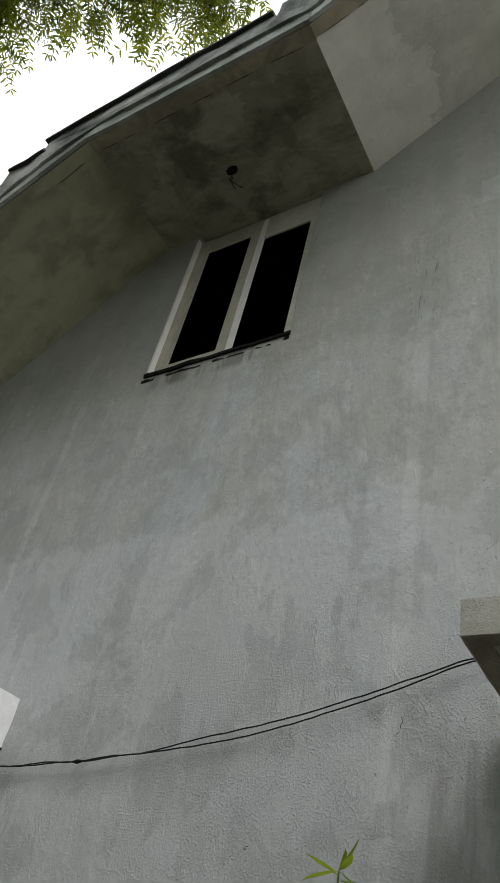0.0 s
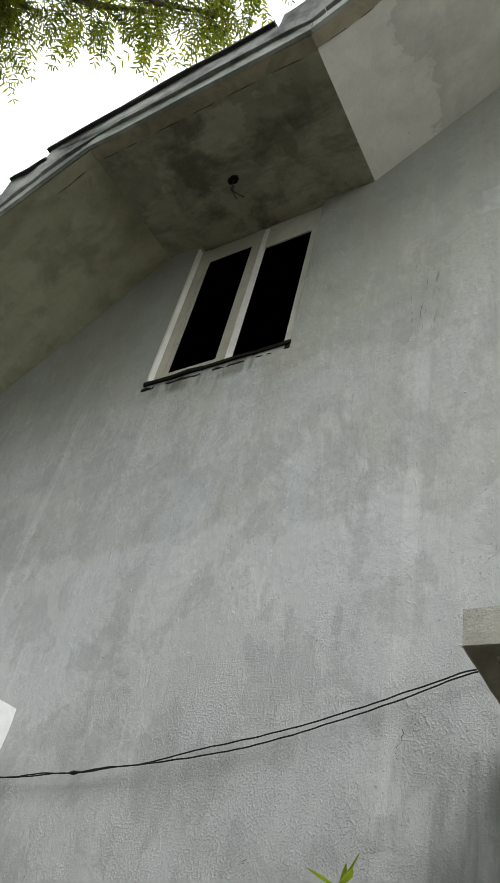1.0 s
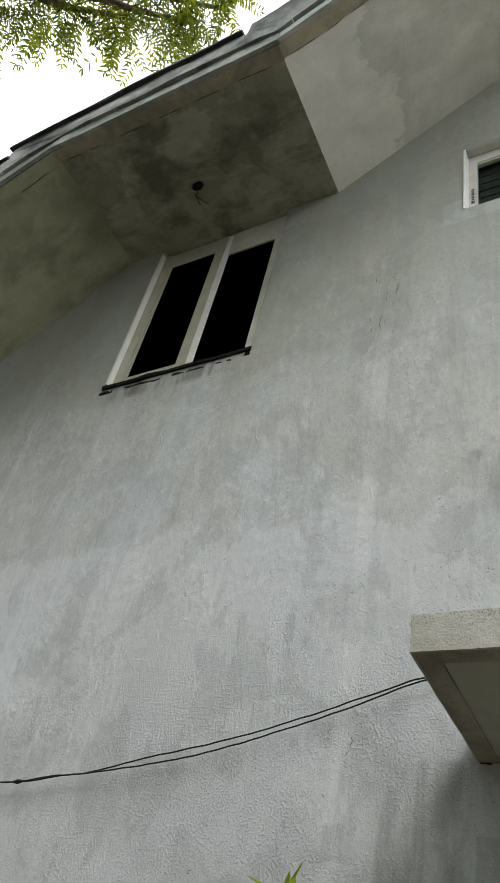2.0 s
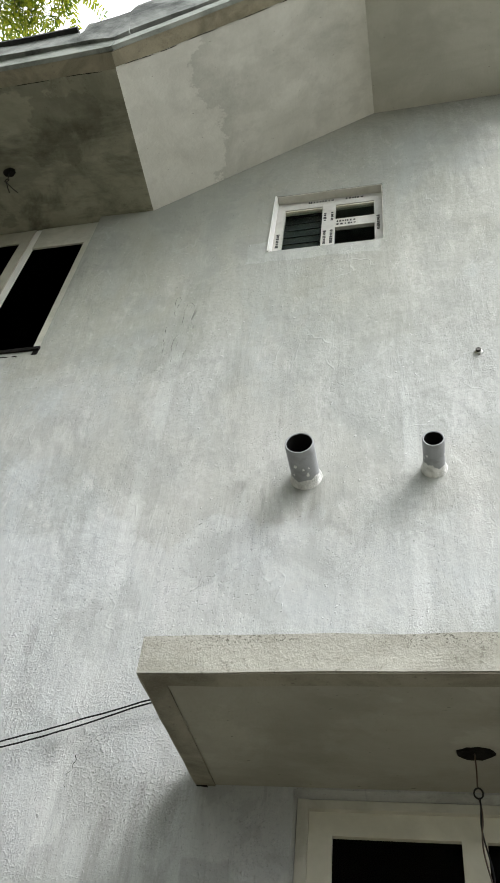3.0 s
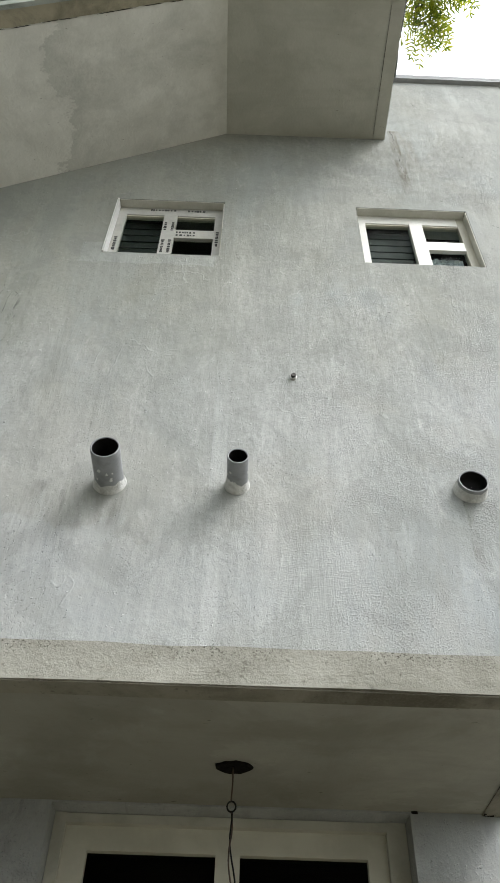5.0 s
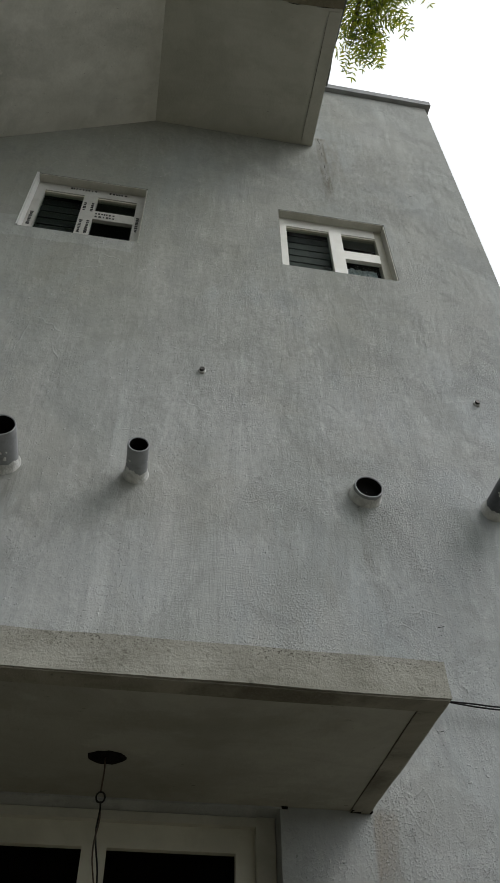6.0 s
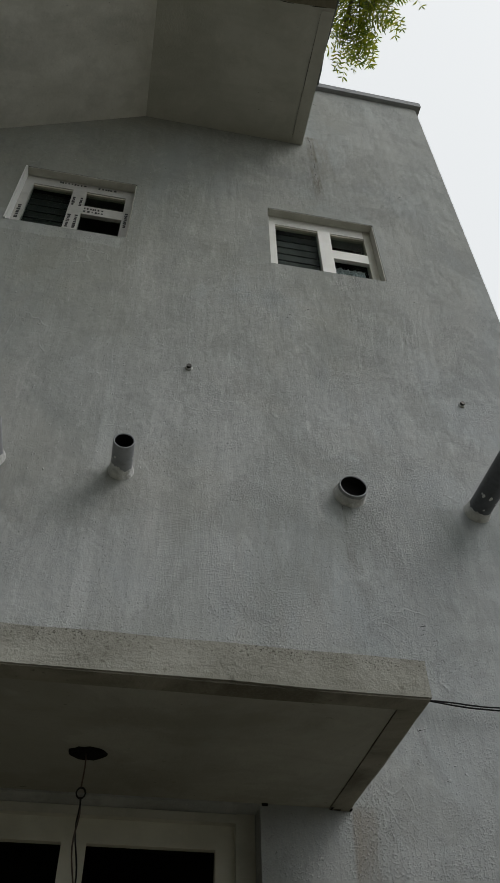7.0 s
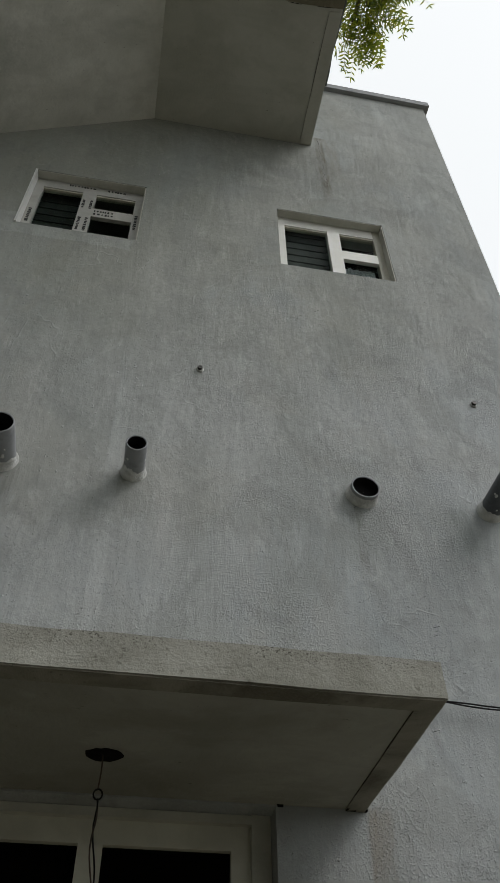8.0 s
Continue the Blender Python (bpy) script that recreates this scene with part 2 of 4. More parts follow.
def make_soffit(name, light, dark, stain, amount, seed, torn_at=None):
    n = Nodes(name, 0.9, spec=0.2)
    blot = n.ramp(n.noise((1.2, 1.5, 1.2), 1.4, 8, 0.66, 0.5, (seed, 2, 5)), 0.36, 0.64)
    soft = n.ramp(n.noise((1.0, 1.3, 1.0), 2.1, 7, 0.62, 0.3, (seed + 4, 1, 0)), 0.46, 0.66)
    torn = n.ramp(n.noise((0.9, 1.2, 0.9), 1.0, 9, 0.62, 0.25, (seed + 9, 5, 3)), 0.555, 0.575)
    c = n.mix(blot, light, dark)
    c = n.mix(n.math("MULTIPLY", soft, amount), c, stain)
    c = n.mix(n.math("MULTIPLY", torn, 0.45 * amount), c, stain)
    cloud = n.ramp(n.noise((1.0, 0.7, 1.0), 3.6, 9, 0.7, 0.6, (seed + 2, 8, 1)), 0.50, 0.62)
    c = n.mix(n.math("MULTIPLY", cloud, 0.28 * amount), c, stain)
    pull = n.ramp(n.noise((0.7, 3.2, 0.7), 1.5, 8, 0.68, 0.4, (seed + 3, 2, 6)), 0.50, 0.62)  # trowel pulls along the eave
    c = n.mix(n.math("MULTIPLY", pull, 0.45 * amount), c, stain)
    wash = n.ramp(n.noise((0.8, 1.0, 0.8), 2.4, 8, 0.68, 0.4, (seed + 6, 3, 3)), 0.52, 0.60)
    c = n.mix(n.math("MULTIPLY", wash, 0.22), c, (light[0] * 1.15, light[1] * 1.15, light[2] * 1.15))
    if torn_at is not None:  # a skim coat that stops at a ragged edge
        d = n.math("SUBTRACT", n.math("ADD", n.axis("X"), n.math("MULTIPLY", n.math("SUBTRACT", n.noise((1, 1.3, 1), 2.6, 9, 0.72, 0.3, (seed, 0, 2)), 0.5), 0.75)), torn_at)
        c = n.mix(n.math("MULTIPLY", n.math("MULTIPLY", n.ramp(d, 0.0, 0.015), n.ramp(d, 0.02, 0.26, 1, 0)), 0.42), c, stain)
        c = n.mix(n.ramp(d, -0.02, 0.0, 0.16, 0.0), c, (light[0] * 1.12, light[1] * 1.12, light[2] * 1.12))
    c = n.mix(n.ramp(n.noise((1, 1, 1), 30, 6, 0.7), 0.4, 0.75, 0, 0.3), c, dark)
    c = n.mix(n.ramp(n.noise((1, 2, 1), 40, 2, 0.5), 0.74, 0.77, 0, 0.6), c, (0.07, 0.065, 0.05))
    n.colour(c)
    n.bump((n.noise((1, 1, 1), 4, 4, 0.5), 0.008), (n.noise((1, 1, 1), 60, 5, 0.6), 0.002))
    return n.mat


def make_rough_cement(name, a, b, pits=0.5, depth=0.004, pitted_above=None):
    n = Nodes(name, 0.95, spec=0.15)
    c = n.mix(n.ramp(n.noise((1.4, 1.4, 2.2), 2.0, 7, 0.65, 0.5), 0.35, 0.65), a, b)
    pit = n.ramp(n.noise((1, 1, 1), 55, 4, 0.6), 0.60, 0.72)
    c = n.mix(n.math("MULTIPLY", pit, pits), c, (0.12, 0.115, 0.095))
    if pitted_above is not None:  # air holes left at the top of the pour
        holes = n.ramp(n.noise((1, 1, 1.2), 190, 2, 0.5, 0.4, (2, 7, 1)), 0.585, 0.65)
        where = n.math("MULTIPLY", n.ramp(n.axis("Z"), pitted_above, pitted_above + 0.05), n.ramp(n.noise((1, 1, 1), 4.5, 3, 0.5), 0.34, 0.52))
        c = n.mix(n.math("MULTIPLY", n.math("MULTIPLY", holes, where), 0.75), c, (0.045, 0.042, 0.03))
    c = n.mix(n.ramp(n.noise((1, 1, 1), 160, 3, 0.6), 0.4, 0.8, 0, 0.25), c, a)
    n.colour(c)
    n.bump((n.noise((1, 1, 1), 40, 6, 0.7), depth), (n.noise((1, 1, 1), 150, 3, 0.6), 0.0012))
    return n.mat


def make_plain(name, a, b, rough=0.5, scale=12.0, metal=0.0, spec=0.4, depth=0.0006):
    n = Nodes(name, rough, metal, spec)
    n.colour(n.mix(n.ramp(n.noise((1, 1, 1), scale, 6, 0.65, 0.3), 0.35, 0.7), a, b))
    n.bump((n.noise((1, 1, 1), scale * 6, 4, 0.6), depth))
    return n.mat


def make_leaf(name, a, b):
    n = Nodes(name, 0.45, spec=0.35)
    g = n.t.nodes.new("ShaderNodeNewGeometry").outputs["Random Per Island"]
    n.colour(n.mix(g, a, b))
    tr = n.t.nodes.new("ShaderNodeBsdfTranslucent")
    n.link(n.mix(g, (a[0] * 2.8, a[1] * 2.6, a[2] * 1.0), (b[0] * 2.4, b[1] * 2.4, b[2] * 0.9)), tr.inputs["Color"])
    m = n.t.nodes.new("ShaderNodeMixShader")
    m.inputs[0].default_value = 0.54
    n.link(n.b.outputs[0], m.inputs[1])
    n.link(tr.outputs[0], m.inputs[2])
    n.link(m.outputs[0], n.t.nodes["Material Output"].inputs["Surface"])
    return n.mat


def make_glass(name, tint, shine):
    n = Nodes(name, 0.05)
    tp, gl = (n.t.nodes.new("ShaderNodeBsdf" + k) for k in ("Transparent", "Glossy"))
    m = n.t.nodes.new("ShaderNodeMixShader")
    tp.inputs["Color"].default_value = (*tint, 1)
    gl.inputs["Roughness"].default_value = 0.03
    f = n.t.nodes.new("ShaderNodeFresnel")
    f.inputs["IOR"].default_value = 1.45
    n.link(n.math("MULTIPLY", f.outputs[0], shine), m.inputs[0])
    n.link(tp.outputs[0], m.inputs[1])
    n.link(gl.outputs[0], m.inputs[2])
    n.link(m.outputs[0], n.t.nodes["Material Output"].inputs["Surface"])
    return n.mat


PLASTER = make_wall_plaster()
PALE = make_plain("pale_canopy_paint", (0.62, 0.625, 0.62), (0.52, 0.527, 0.52), 0.9, 7, spec=0.2, depth=0.0015)
# middle panel: real stains, darkened further to paint its shade
SOFFIT_DARK = make_soffit("stained_shaded_soffit_cement", (0.31, 0.303, 0.232), (0.21, 0.205, 0.152), (0.075, 0.073, 0.052), 0.85, 3)
SOFFIT_LEFT = make_soffit("olive_soffit_cement", (0.31, 0.31, 0.218), (0.235, 0.235, 0.162), (0.13, 0.13, 0.085), 0.6, 11)
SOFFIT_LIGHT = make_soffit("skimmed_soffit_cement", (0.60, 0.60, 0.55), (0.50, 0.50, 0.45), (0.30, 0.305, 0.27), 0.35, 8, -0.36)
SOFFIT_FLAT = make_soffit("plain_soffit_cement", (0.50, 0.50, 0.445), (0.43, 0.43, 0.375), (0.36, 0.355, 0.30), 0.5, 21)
STRIP = make_rough_cement("brown_drip_mortar", (0.30, 0.272, 0.20), (0.16, 0.146, 0.105), 0.4)
FASCIA = make_rough_cement("weathered_fascia_cement", (0.29, 0.31, 0.285), (0.14, 0.155, 0.14), 0.3)
COVER = make_soffit("weathered_green_grey_cement", (0.30, 0.315, 0.30), (0.16, 0.172, 0.162), (0.04, 0.045, 0.042), 1.0, 17)
BITUMEN = make_plain("black_roof_felt", (0.02, 0.021, 0.022), (0.045, 0.045, 0.045), 0.85, 9)
CANOPY = make_rough_cement("rough_canopy_cement", (0.335, 0.332, 0.292), (0.235, 0.232, 0.197), 0.6, 0.0035, 2.445)
CANOPY_UNDER = make_soffit("canopy_underside_cement", (0.34, 0.336, 0.292), (0.28, 0.275, 0.236), (0.21, 0.205, 0.17), 0.6, 31)
CANOPY_RIM = make_rough_cement("canopy_rim_cement", (0.28, 0.268, 0.222), (0.125, 0.116, 0.09), 0.7, 0.003)
# darker copy of the white upvc, painting the shade under the eave
SHADED_UPVC = make_plain("shaded_upvc", (0.42, 0.41, 0.335), (0.33, 0.322, 0.26), 0.5, 5)
# whitish-beige, paler than the reveal mortar to paint bounced light
BOUNCE_LINING = make_plain("bounce_lit_reveal_plaster", (0.58, 0.575, 0.52), (0.48, 0.475, 0.42), 0.9, 9, spec=0.2, depth=0.002)
UPVC = make_plain("white_upvc", (0.74, 0.74, 0.70), (0.66, 0.66, 0.61), 0.38, 5)
CREAM = make_plain("dusty_cream_upvc", (0.60, 0.59, 0.50), (0.50, 0.49, 0.41), 0.45, 5)
REVEAL = make_plain("reveal_mortar", (0.48, 0.475, 0.41), (0.39, 0.385, 0.325), 0.92, 8, spec=0.2, depth=0.002)
TAPE = make_plain("protective_film", (0.78, 0.79, 0.77), (0.70, 0.71, 0.70), 0.3, 14)
PRINT = make_plain("black_print", (0.02, 0.02, 0.02), (0.03, 0.03, 0.03), 0.6)
GLASS = make_glass("window_glass", (0.80, 0.84, 0.82), 0.012)
# tinted near black to paint the dark room behind the wide window
SHADE_GLASS = make_glass("shade_tinted_glass", (0.10, 0.11, 0.10), 0.015)
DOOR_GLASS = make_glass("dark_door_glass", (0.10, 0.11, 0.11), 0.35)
SLAT = make_plain("dark_louvre_glass", (0.036, 0.040, 0.038), (0.058, 0.063, 0.060), 0.55, 6, spec=0.2)
FILMED = make_plain("filmed_upvc", (0.52, 0.52, 0.49), (0.42, 0.42, 0.39), 0.35, 9)
FILM = make_plain("crinkled_plastic", (0.52, 0.56, 0.60), (0.70, 0.73, 0.76), 0.22, 20, spec=0.6)
PVC = make_plain("grey_pvc_pipe", (0.24, 0.25, 0.26), (0.17, 0.175, 0.18), 0.42, 16)
PVC_DARK = make_plain("dark_grey_pvc_pipe", (0.085, 0.09, 0.10), (0.055, 0.06, 0.065), 0.45, 18)
SPLASH = make_plain("white_wash_splash", (0.62, 0.625, 0.61), (0.40, 0.405, 0.39), 0.9, 25, depth=0.003)
BORE_SHADE = make_plain("pipe_depth_black", (0.014, 0.014, 0.014), (0.008, 0.008, 0.008), 0.9, spec=0.1)
STEEL = make_plain("corroded_steel", (0.07, 0.066, 0.06), (0.03, 0.028, 0.026), 0.55, 60, 0.6)
CABLE = make_plain("black_cable_sheath", (0.008, 0.008, 0.009), (0.014, 0.014, 0.014), 0.6, 40, spec=0.15)
BROWN_CABLE = make_plain("brown_cable_sheath", (0.07, 0.045, 0.03), (0.04, 0.028, 0.02), 0.5, 40)
# near-black for cracks, joints and chips, and the painted depth of holes
MATT_BLACK = make_plain("matt_black_filler", (0.014, 0.013, 0.012), (0.007, 0.007, 0.006), 0.95, 40, spec=0.05, depth=0.004)
# near-black colour paints the shade of unlit rooms; mortar lumps reuse it
RAW_DARK = make_plain("shade_dark_raw_cement", (0.035, 0.034, 0.031), (0.022, 0.021, 0.019), 0.95, 3, spec=0.1)
COPING = make_rough_cement("coping_cement", (0.34, 0.35, 0.36), (0.25, 0.255, 0.26), 0.2, 0.002)
SOIL = make_rough_cement("bare_earth", (0.16, 0.145, 0.11), (0.10, 0.092, 0.07), 0.3, 0.01)
BARK = make_plain("grey_brown_bark", (0.12, 0.095, 0.07), (0.07, 0.055, 0.04), 0.95, 14, spec=0.1, depth=0.01)
NEEM = make_leaf("neem_leaf", (0.018, 0.040, 0.006), (0.15, 0.160, 0.020))
SPRIG = make_leaf("young_leaf", (0.09, 0.14, 0.02), (0.13, 0.17, 0.03))


# ---------------------------------------------------------------- mesh helpers
def part(name, bm, material, parent=None, label="", kind=""):
    """One bmesh as one mesh object, under its thing if it has one."""
    bmesh.ops.recalc_face_normals(bm, faces=bm.faces)
    me = bpy.data.meshes.new(name)
    bm.to_mesh(me)
    bm.free()
    me.materials.append(material)
    ob = new(name, me)
    ob.parent = parent
    return tagged(ob, label, kind=kind)


def thing(name, label, category, group="", kind="", at=(0, 0, 0)):
    ob = new(name)
    ob.location = at
    ob.empty_display_size = 0.1
    return tagged(ob, label, category, group, kind)


def bevelled(bm, width, segments=1):
    if width:
        sharp = [e for e in bm.edges if len(e.link_faces) == 2 and e.calc_face_angle(0) > 0.5]
        bmesh.ops.bevel(bm, geom=sharp, offset=width, segments=segments, affect="EDGES", clamp_overlap=True)
    return bm


def box(x0, x1, y0, y1, z0, z1, bevel=0.0, bm=None):
    b = bmesh.new()
    v = [b.verts.new(p) for p in ((x0, y0, z0), (x1, y0, z0), (x1, y1, z0), (x0, y1, z0), (x0, y0, z1), (x1, y0, z1), (x1, y1, z1), (x0, y1, z1))]
    for q in ((3, 2, 1, 0), (4, 5, 6, 7), (0, 1, 5, 4), (1, 2, 6, 5), (2, 3, 7, 6), (3, 0, 4, 7)):
        b.faces.new([v[i] for i in q])
    bevelled(b, bevel)
    if bm is None:
        return b
    me = bpy.data.meshes.new("joined")
    b.to_mesh(me)
    b.free()
    bm.from_mesh(me)
    bpy.data.meshes.remove(me)
    return bm


def prism(outline, y0, y1, bevel=0.0):
    """An outline in x and z, carried from y0 to y1."""
    b = bmesh.new()
    front = [b.verts.new((x, y0, z)) for x, z in outline]
    back = [b.verts.new((x, y1, z)) for x, z in outline]
    b.faces.new(front)
    b.faces.new(back[::-1])
    for i in range(len(outline)):
        j = (i + 1) % len(outline)
        b.faces.new((front[i], front[j], back[j], back[i]))
    return bevelled(b, bevel)


def rough(bm, amount, scale, cuts=0, only=None):
    """Uneven, hand-made faces and edges."""
    if cuts:
        bmesh.ops.subdivide_edges(bm, edges=[e for e in bm.edges if e.calc_length() > 0.04], cuts=cuts, use_grid_fill=True)
    for v in bm.verts:
        n = noise.noise_vector(v.co * scale)
        v.co += Vector((n.x, n.y, n.z)) * amount
    return bm


def tube(points, radius, sides=8, cap=True):
    """A tube along points; radius is a number or one for each point."""
    b = bmesh.new()
    pts = [Vector(p) for p in points]
    rad = radius if isinstance(radius, (list, tuple)) else [radius] * len(pts)
    rings = []
    up = Vector((0.13, 0.31, 0.94))
    for i, p in enumerate(pts):
        d = (pts[min(i + 1, len(pts) - 1)] - pts[max(i - 1, 0)]).normalized()
        a = d.cross(up)
        a = a.normalized() if a.length > 1e-3 else d.orthogonal().normalized()
        c = d.cross(a)
        rings.append([b.verts.new(p + (a * math.cos(k) + c * math.sin(k)) * rad[i]) for k in (2 * math.pi * s / sides for s in range(sides))])
    for r, q in zip(rings, rings[1:]):
        for s in range(sides):
            f = b.faces.new((r[s], r[(s + 1) % sides], q[(s + 1) % sides], q[s]))
            f.smooth = True
    if cap:
        b.faces.new(rings[0])
        b.faces.new(rings[-1][::-1])
    return b


# ---------------------------------------------------------------- plan of the house
WALL_RIGHT_LOW, WALL_RIGHT_TOP, PARAPET = 2.735, 2.872, 8.37
SOFFIT = [(-7.0, 2.5), (-2.54, 6.17), (-0.833, 6.108), (0.624, 7.15), (1.779, 7.154)]  # eave line along the wall
EAVE = -1.0
DROP = (0.75, -0.11, -0.03, 0.0, 0.0)  # rise of the eave's front edge over the wall line
OPENINGS = {  # x0, x1, z0, z1
    "wide": (-2.236, -1.206, 4.70, 6.118), "small_a": (-0.002, 0.662, 5.422, 6.072), "small_b": (1.486, 2.178, 5.412, 6.076), "door": (0.338, 1.352, 0.25, 2.405)}


def eave_height(x):
    for (xa, za), (xb, zb) in zip(SOFFIT, SOFFIT[1:]):
        if xa <= x <= xb:
            return za + (zb - za) * (x - xa) / (xb - xa)
    return PARAPET


def build_front_wall():
    b = bmesh.new()
    xs = sorted({-7.0, -2.54, -0.833, 0.624, 1.779, 2.8} | {v for o in OPENINGS.values() for v in o[:2]})
    zs = sorted({0.0} | {v for o in OPENINGS.values() for v in o[2:]})
    for xa, xb in zip(xs, xs[1:]):
        ta, tb = eave_height(xa + 1e-6), eave_height(xb - 1e-6)
        levels = [z for z in zs if z < min(ta, tb) - 0.005]
        for i, z in enumerate(levels):
            za, zb = (levels[i + 1], levels[i + 1]) if i + 1 < len(levels) else (ta, tb)
            cx, cz = (xa + xb) / 2, (z + za) / 2
            if any(o[0] < cx < o[1] and o[2] < cz < o[3] for o in OPENINGS.values()):
                continue

            def edge(x, h):
                return x if x < 2.79 else WALL_RIGHT_LOW + (WALL_RIGHT_TOP - WALL_RIGHT_LOW) * h / PARAPET
            b.faces.new([b.verts.new(p) for p in ((xa, 0, z), (edge(xb, z), 0, z), (edge(xb, zb), 0, zb), (xa, 0, za))])
    bmesh.ops.remove_doubles(b, verts=b.verts, dist=1e-4)
    out = bmesh.ops.extrude_face_region(b, geom=b.faces[:])
    bmesh.ops.translate(b, verts=[e for e in out["geom"] if isinstance(e, bmesh.types.BMVert)], vec=(0, 0.2, 0))
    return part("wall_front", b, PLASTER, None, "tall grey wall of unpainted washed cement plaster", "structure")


wall_front = build_front_wall()
tagged(wall_front, category="wall")
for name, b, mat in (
        ("wall_back", box(-7, 2.85, 4.0, 4.2, 0, 8.3), RAW_DARK), ("wall_left", box(-7.2, -7.0, 0, 4.2, 0, 2.7), RAW_DARK),
        ("wall_right", box(2.66, 2.80, 0.204, 4.0, 0, 8.3), RAW_DARK), ("wall_inner_side", box(1.20, 1.30, 0.204, 4.0, 3.16, 8.3), RAW_DARK),
        ("wall_inner_middle", box(-0.75, -0.65, 0.204, 4.0, 3.16, 6.1), RAW_DARK),
        # unseen walls added outside to block low light from front and left
        ("wall_light_block_low", box(-14, 14, -7.2, -7.0, 0, 3.0), PLASTER), ("wall_light_block_tall", box(-14, 1.6, -7.6, -7.21, 0, 10.0), FASCIA), ("wall_light_block_side", box(-9.2, -9.0, -7.2, 4.0, 0, 7.5), FASCIA),
        ("floor_lower", box(-7, 2.66, 0.204, 4.0, 0.1, 0.25), RAW_DARK), ("floor_upper", box(-7, 2.66, 0.204, 4.0, 3.0, 3.15), RAW_DARK)):
    tagged(part(name, b, mat, None, "plain cement shell part or added light-blocking wall", "structure"), category="wall" if "wall" in name else "floor")
tagged(part("ceiling", box(1.31, 2.65, 0.21, 3.99, 8.1, 8.25), RAW_DARK, None, "raw cement roof slab of the taller block", "structure"), category="ceiling")

# ground
ground = part("ground", box(-400, 400, -400, 400, -0.3, 0.0), SOIL, None, "sandy brown earth round the house", "structure")
tagged(ground, category="ground")

# coping on the taller block
tagged(part("coping", rough(box(0.9, 2.915, -0.035, 0.24, PARAPET + 0.002, PARAPET + 0.085, 0.008), 0.004, 3.0, 3), COPING, None,
            "thin grey cement coping along the parapet", "structure"), category="coping")


# ---------------------------------------------------------------- eave of the folded roof
def build_roof():
    roof = thing("roof", "folded concrete roof with a deep overhanging cement eave", "roof", kind="structure")
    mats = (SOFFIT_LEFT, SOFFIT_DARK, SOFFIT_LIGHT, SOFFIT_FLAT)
    tags = ("olive sloping cement soffit", "dark stained cement soffit with painted shade", "pale skimmed sloping cement soffit", "plain grey cement soffit")
    skew = (0.0, 0.06, 0.045, 0.0, 0.0)  # the folds run slightly askew to the wall
    for i, (a, c) in enumerate(zip(SOFFIT, SOFFIT[1:])):
        b = bmesh.new()
        deep = [(EAVE * (1 - k / 6), 1 - k / 6) for k in range(7)] + [(4.2, -4.2)]
        rows = []
        for g in range(13):
            f = g / 12
            x, z = a[0] + (c[0] - a[0]) * f, a[1] + (c[1] - a[1]) * f
            s, d = skew[i] + (skew[i + 1] - skew[i]) * f, DROP[i] + (DROP[i + 1] - DROP[i]) * f
            rows.append([b.verts.new((x + s * k, y, z + d * max(k, 0) + h)) for h in (0, 0.14) for y, k in deep])
        n = len(deep)
        for p, q in zip(rows, rows[1:]):
            for k in range(n - 1):
                b.faces.new((p[k], p[k + 1], q[k + 1], q[k]))
                b.faces.new((p[n + k + 1], p[n + k], q[n + k], q[n + k + 1]))
            b.faces.new((p[n - 1], p[2 * n - 1], q[2 * n - 1], q[n - 1]))
            b.faces.new((p[n], p[0], q[0], q[n]))
        for r in (rows[0], rows[-1]):
            for k in range(n - 1):
                b.faces.new((r[k], r[k + 1], r[n + k + 1], r[n + k]))
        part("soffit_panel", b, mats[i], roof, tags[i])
        # mortar strip along the front edge, breaking off in places
        b = bmesh.new()
        steps = max(4, int((c[0] - a[0]) / 0.12))
        lines = []
        for k in range(steps + 1):
            f = k / steps
            x = a[0] + (c[0] - a[0]) * f + skew[i] + (skew[i + 1] - skew[i]) * f
            z = a[1] + DROP[i] + (c[1] + DROP[i + 1] - a[1] - DROP[i]) * f
            w = 0.085 + 0.018 * noise.noise((x * 3.1, i, 0))
            lines.append([b.verts.new(v) for v in ((x, EAVE - 0.004, z - 0.006), (x, EAVE + w, z - 0.004), (x, EAVE + w, z - 0.001), (x, EAVE - 0.004, z - 0.001))])
        for r, s in zip(lines, lines[1:]):
            for k in range(4):
                b.faces.new((r[k], s[k], s[(k + 1) % 4], r[(k + 1) % 4]))
        b.faces.new(lines[0])
        b.faces.new(lines[-1][::-1])
        part("drip_strip", b, STRIP if i else SOFFIT_LEFT, roof, "brown mortar drip strip" if i else "olive mortar drip strip")
        rnd = random.Random(i + 40)
        f = 0.03
        while f < 0.95:  # the joint has opened in lengths
            g = min(0.98, f + rnd.uniform(0.03, 0.16))
            pts = []
            for k in range(7):
                q = f + (g - f) * k / 6
                x = a[0] + (c[0] - a[0]) * q + skew[i] + (skew[i + 1] - skew[i]) * q
                pts.append((x, EAVE + 0.088 + 0.018 * noise.noise((x * 3.1, i, 0)), a[1] + DROP[i] + (c[1] + DROP[i + 1] - a[1] - DROP[i]) * q - 0.003))
            part("open_joint", tube(pts, [0.0006, 0.0018, 0.0024, 0.0014, 0.0026, 0.0016, 0.0006], 5), MATT_BLACK, roof, "dark open mortar joint")
            f = g + rnd.uniform(0.02, 0.10)
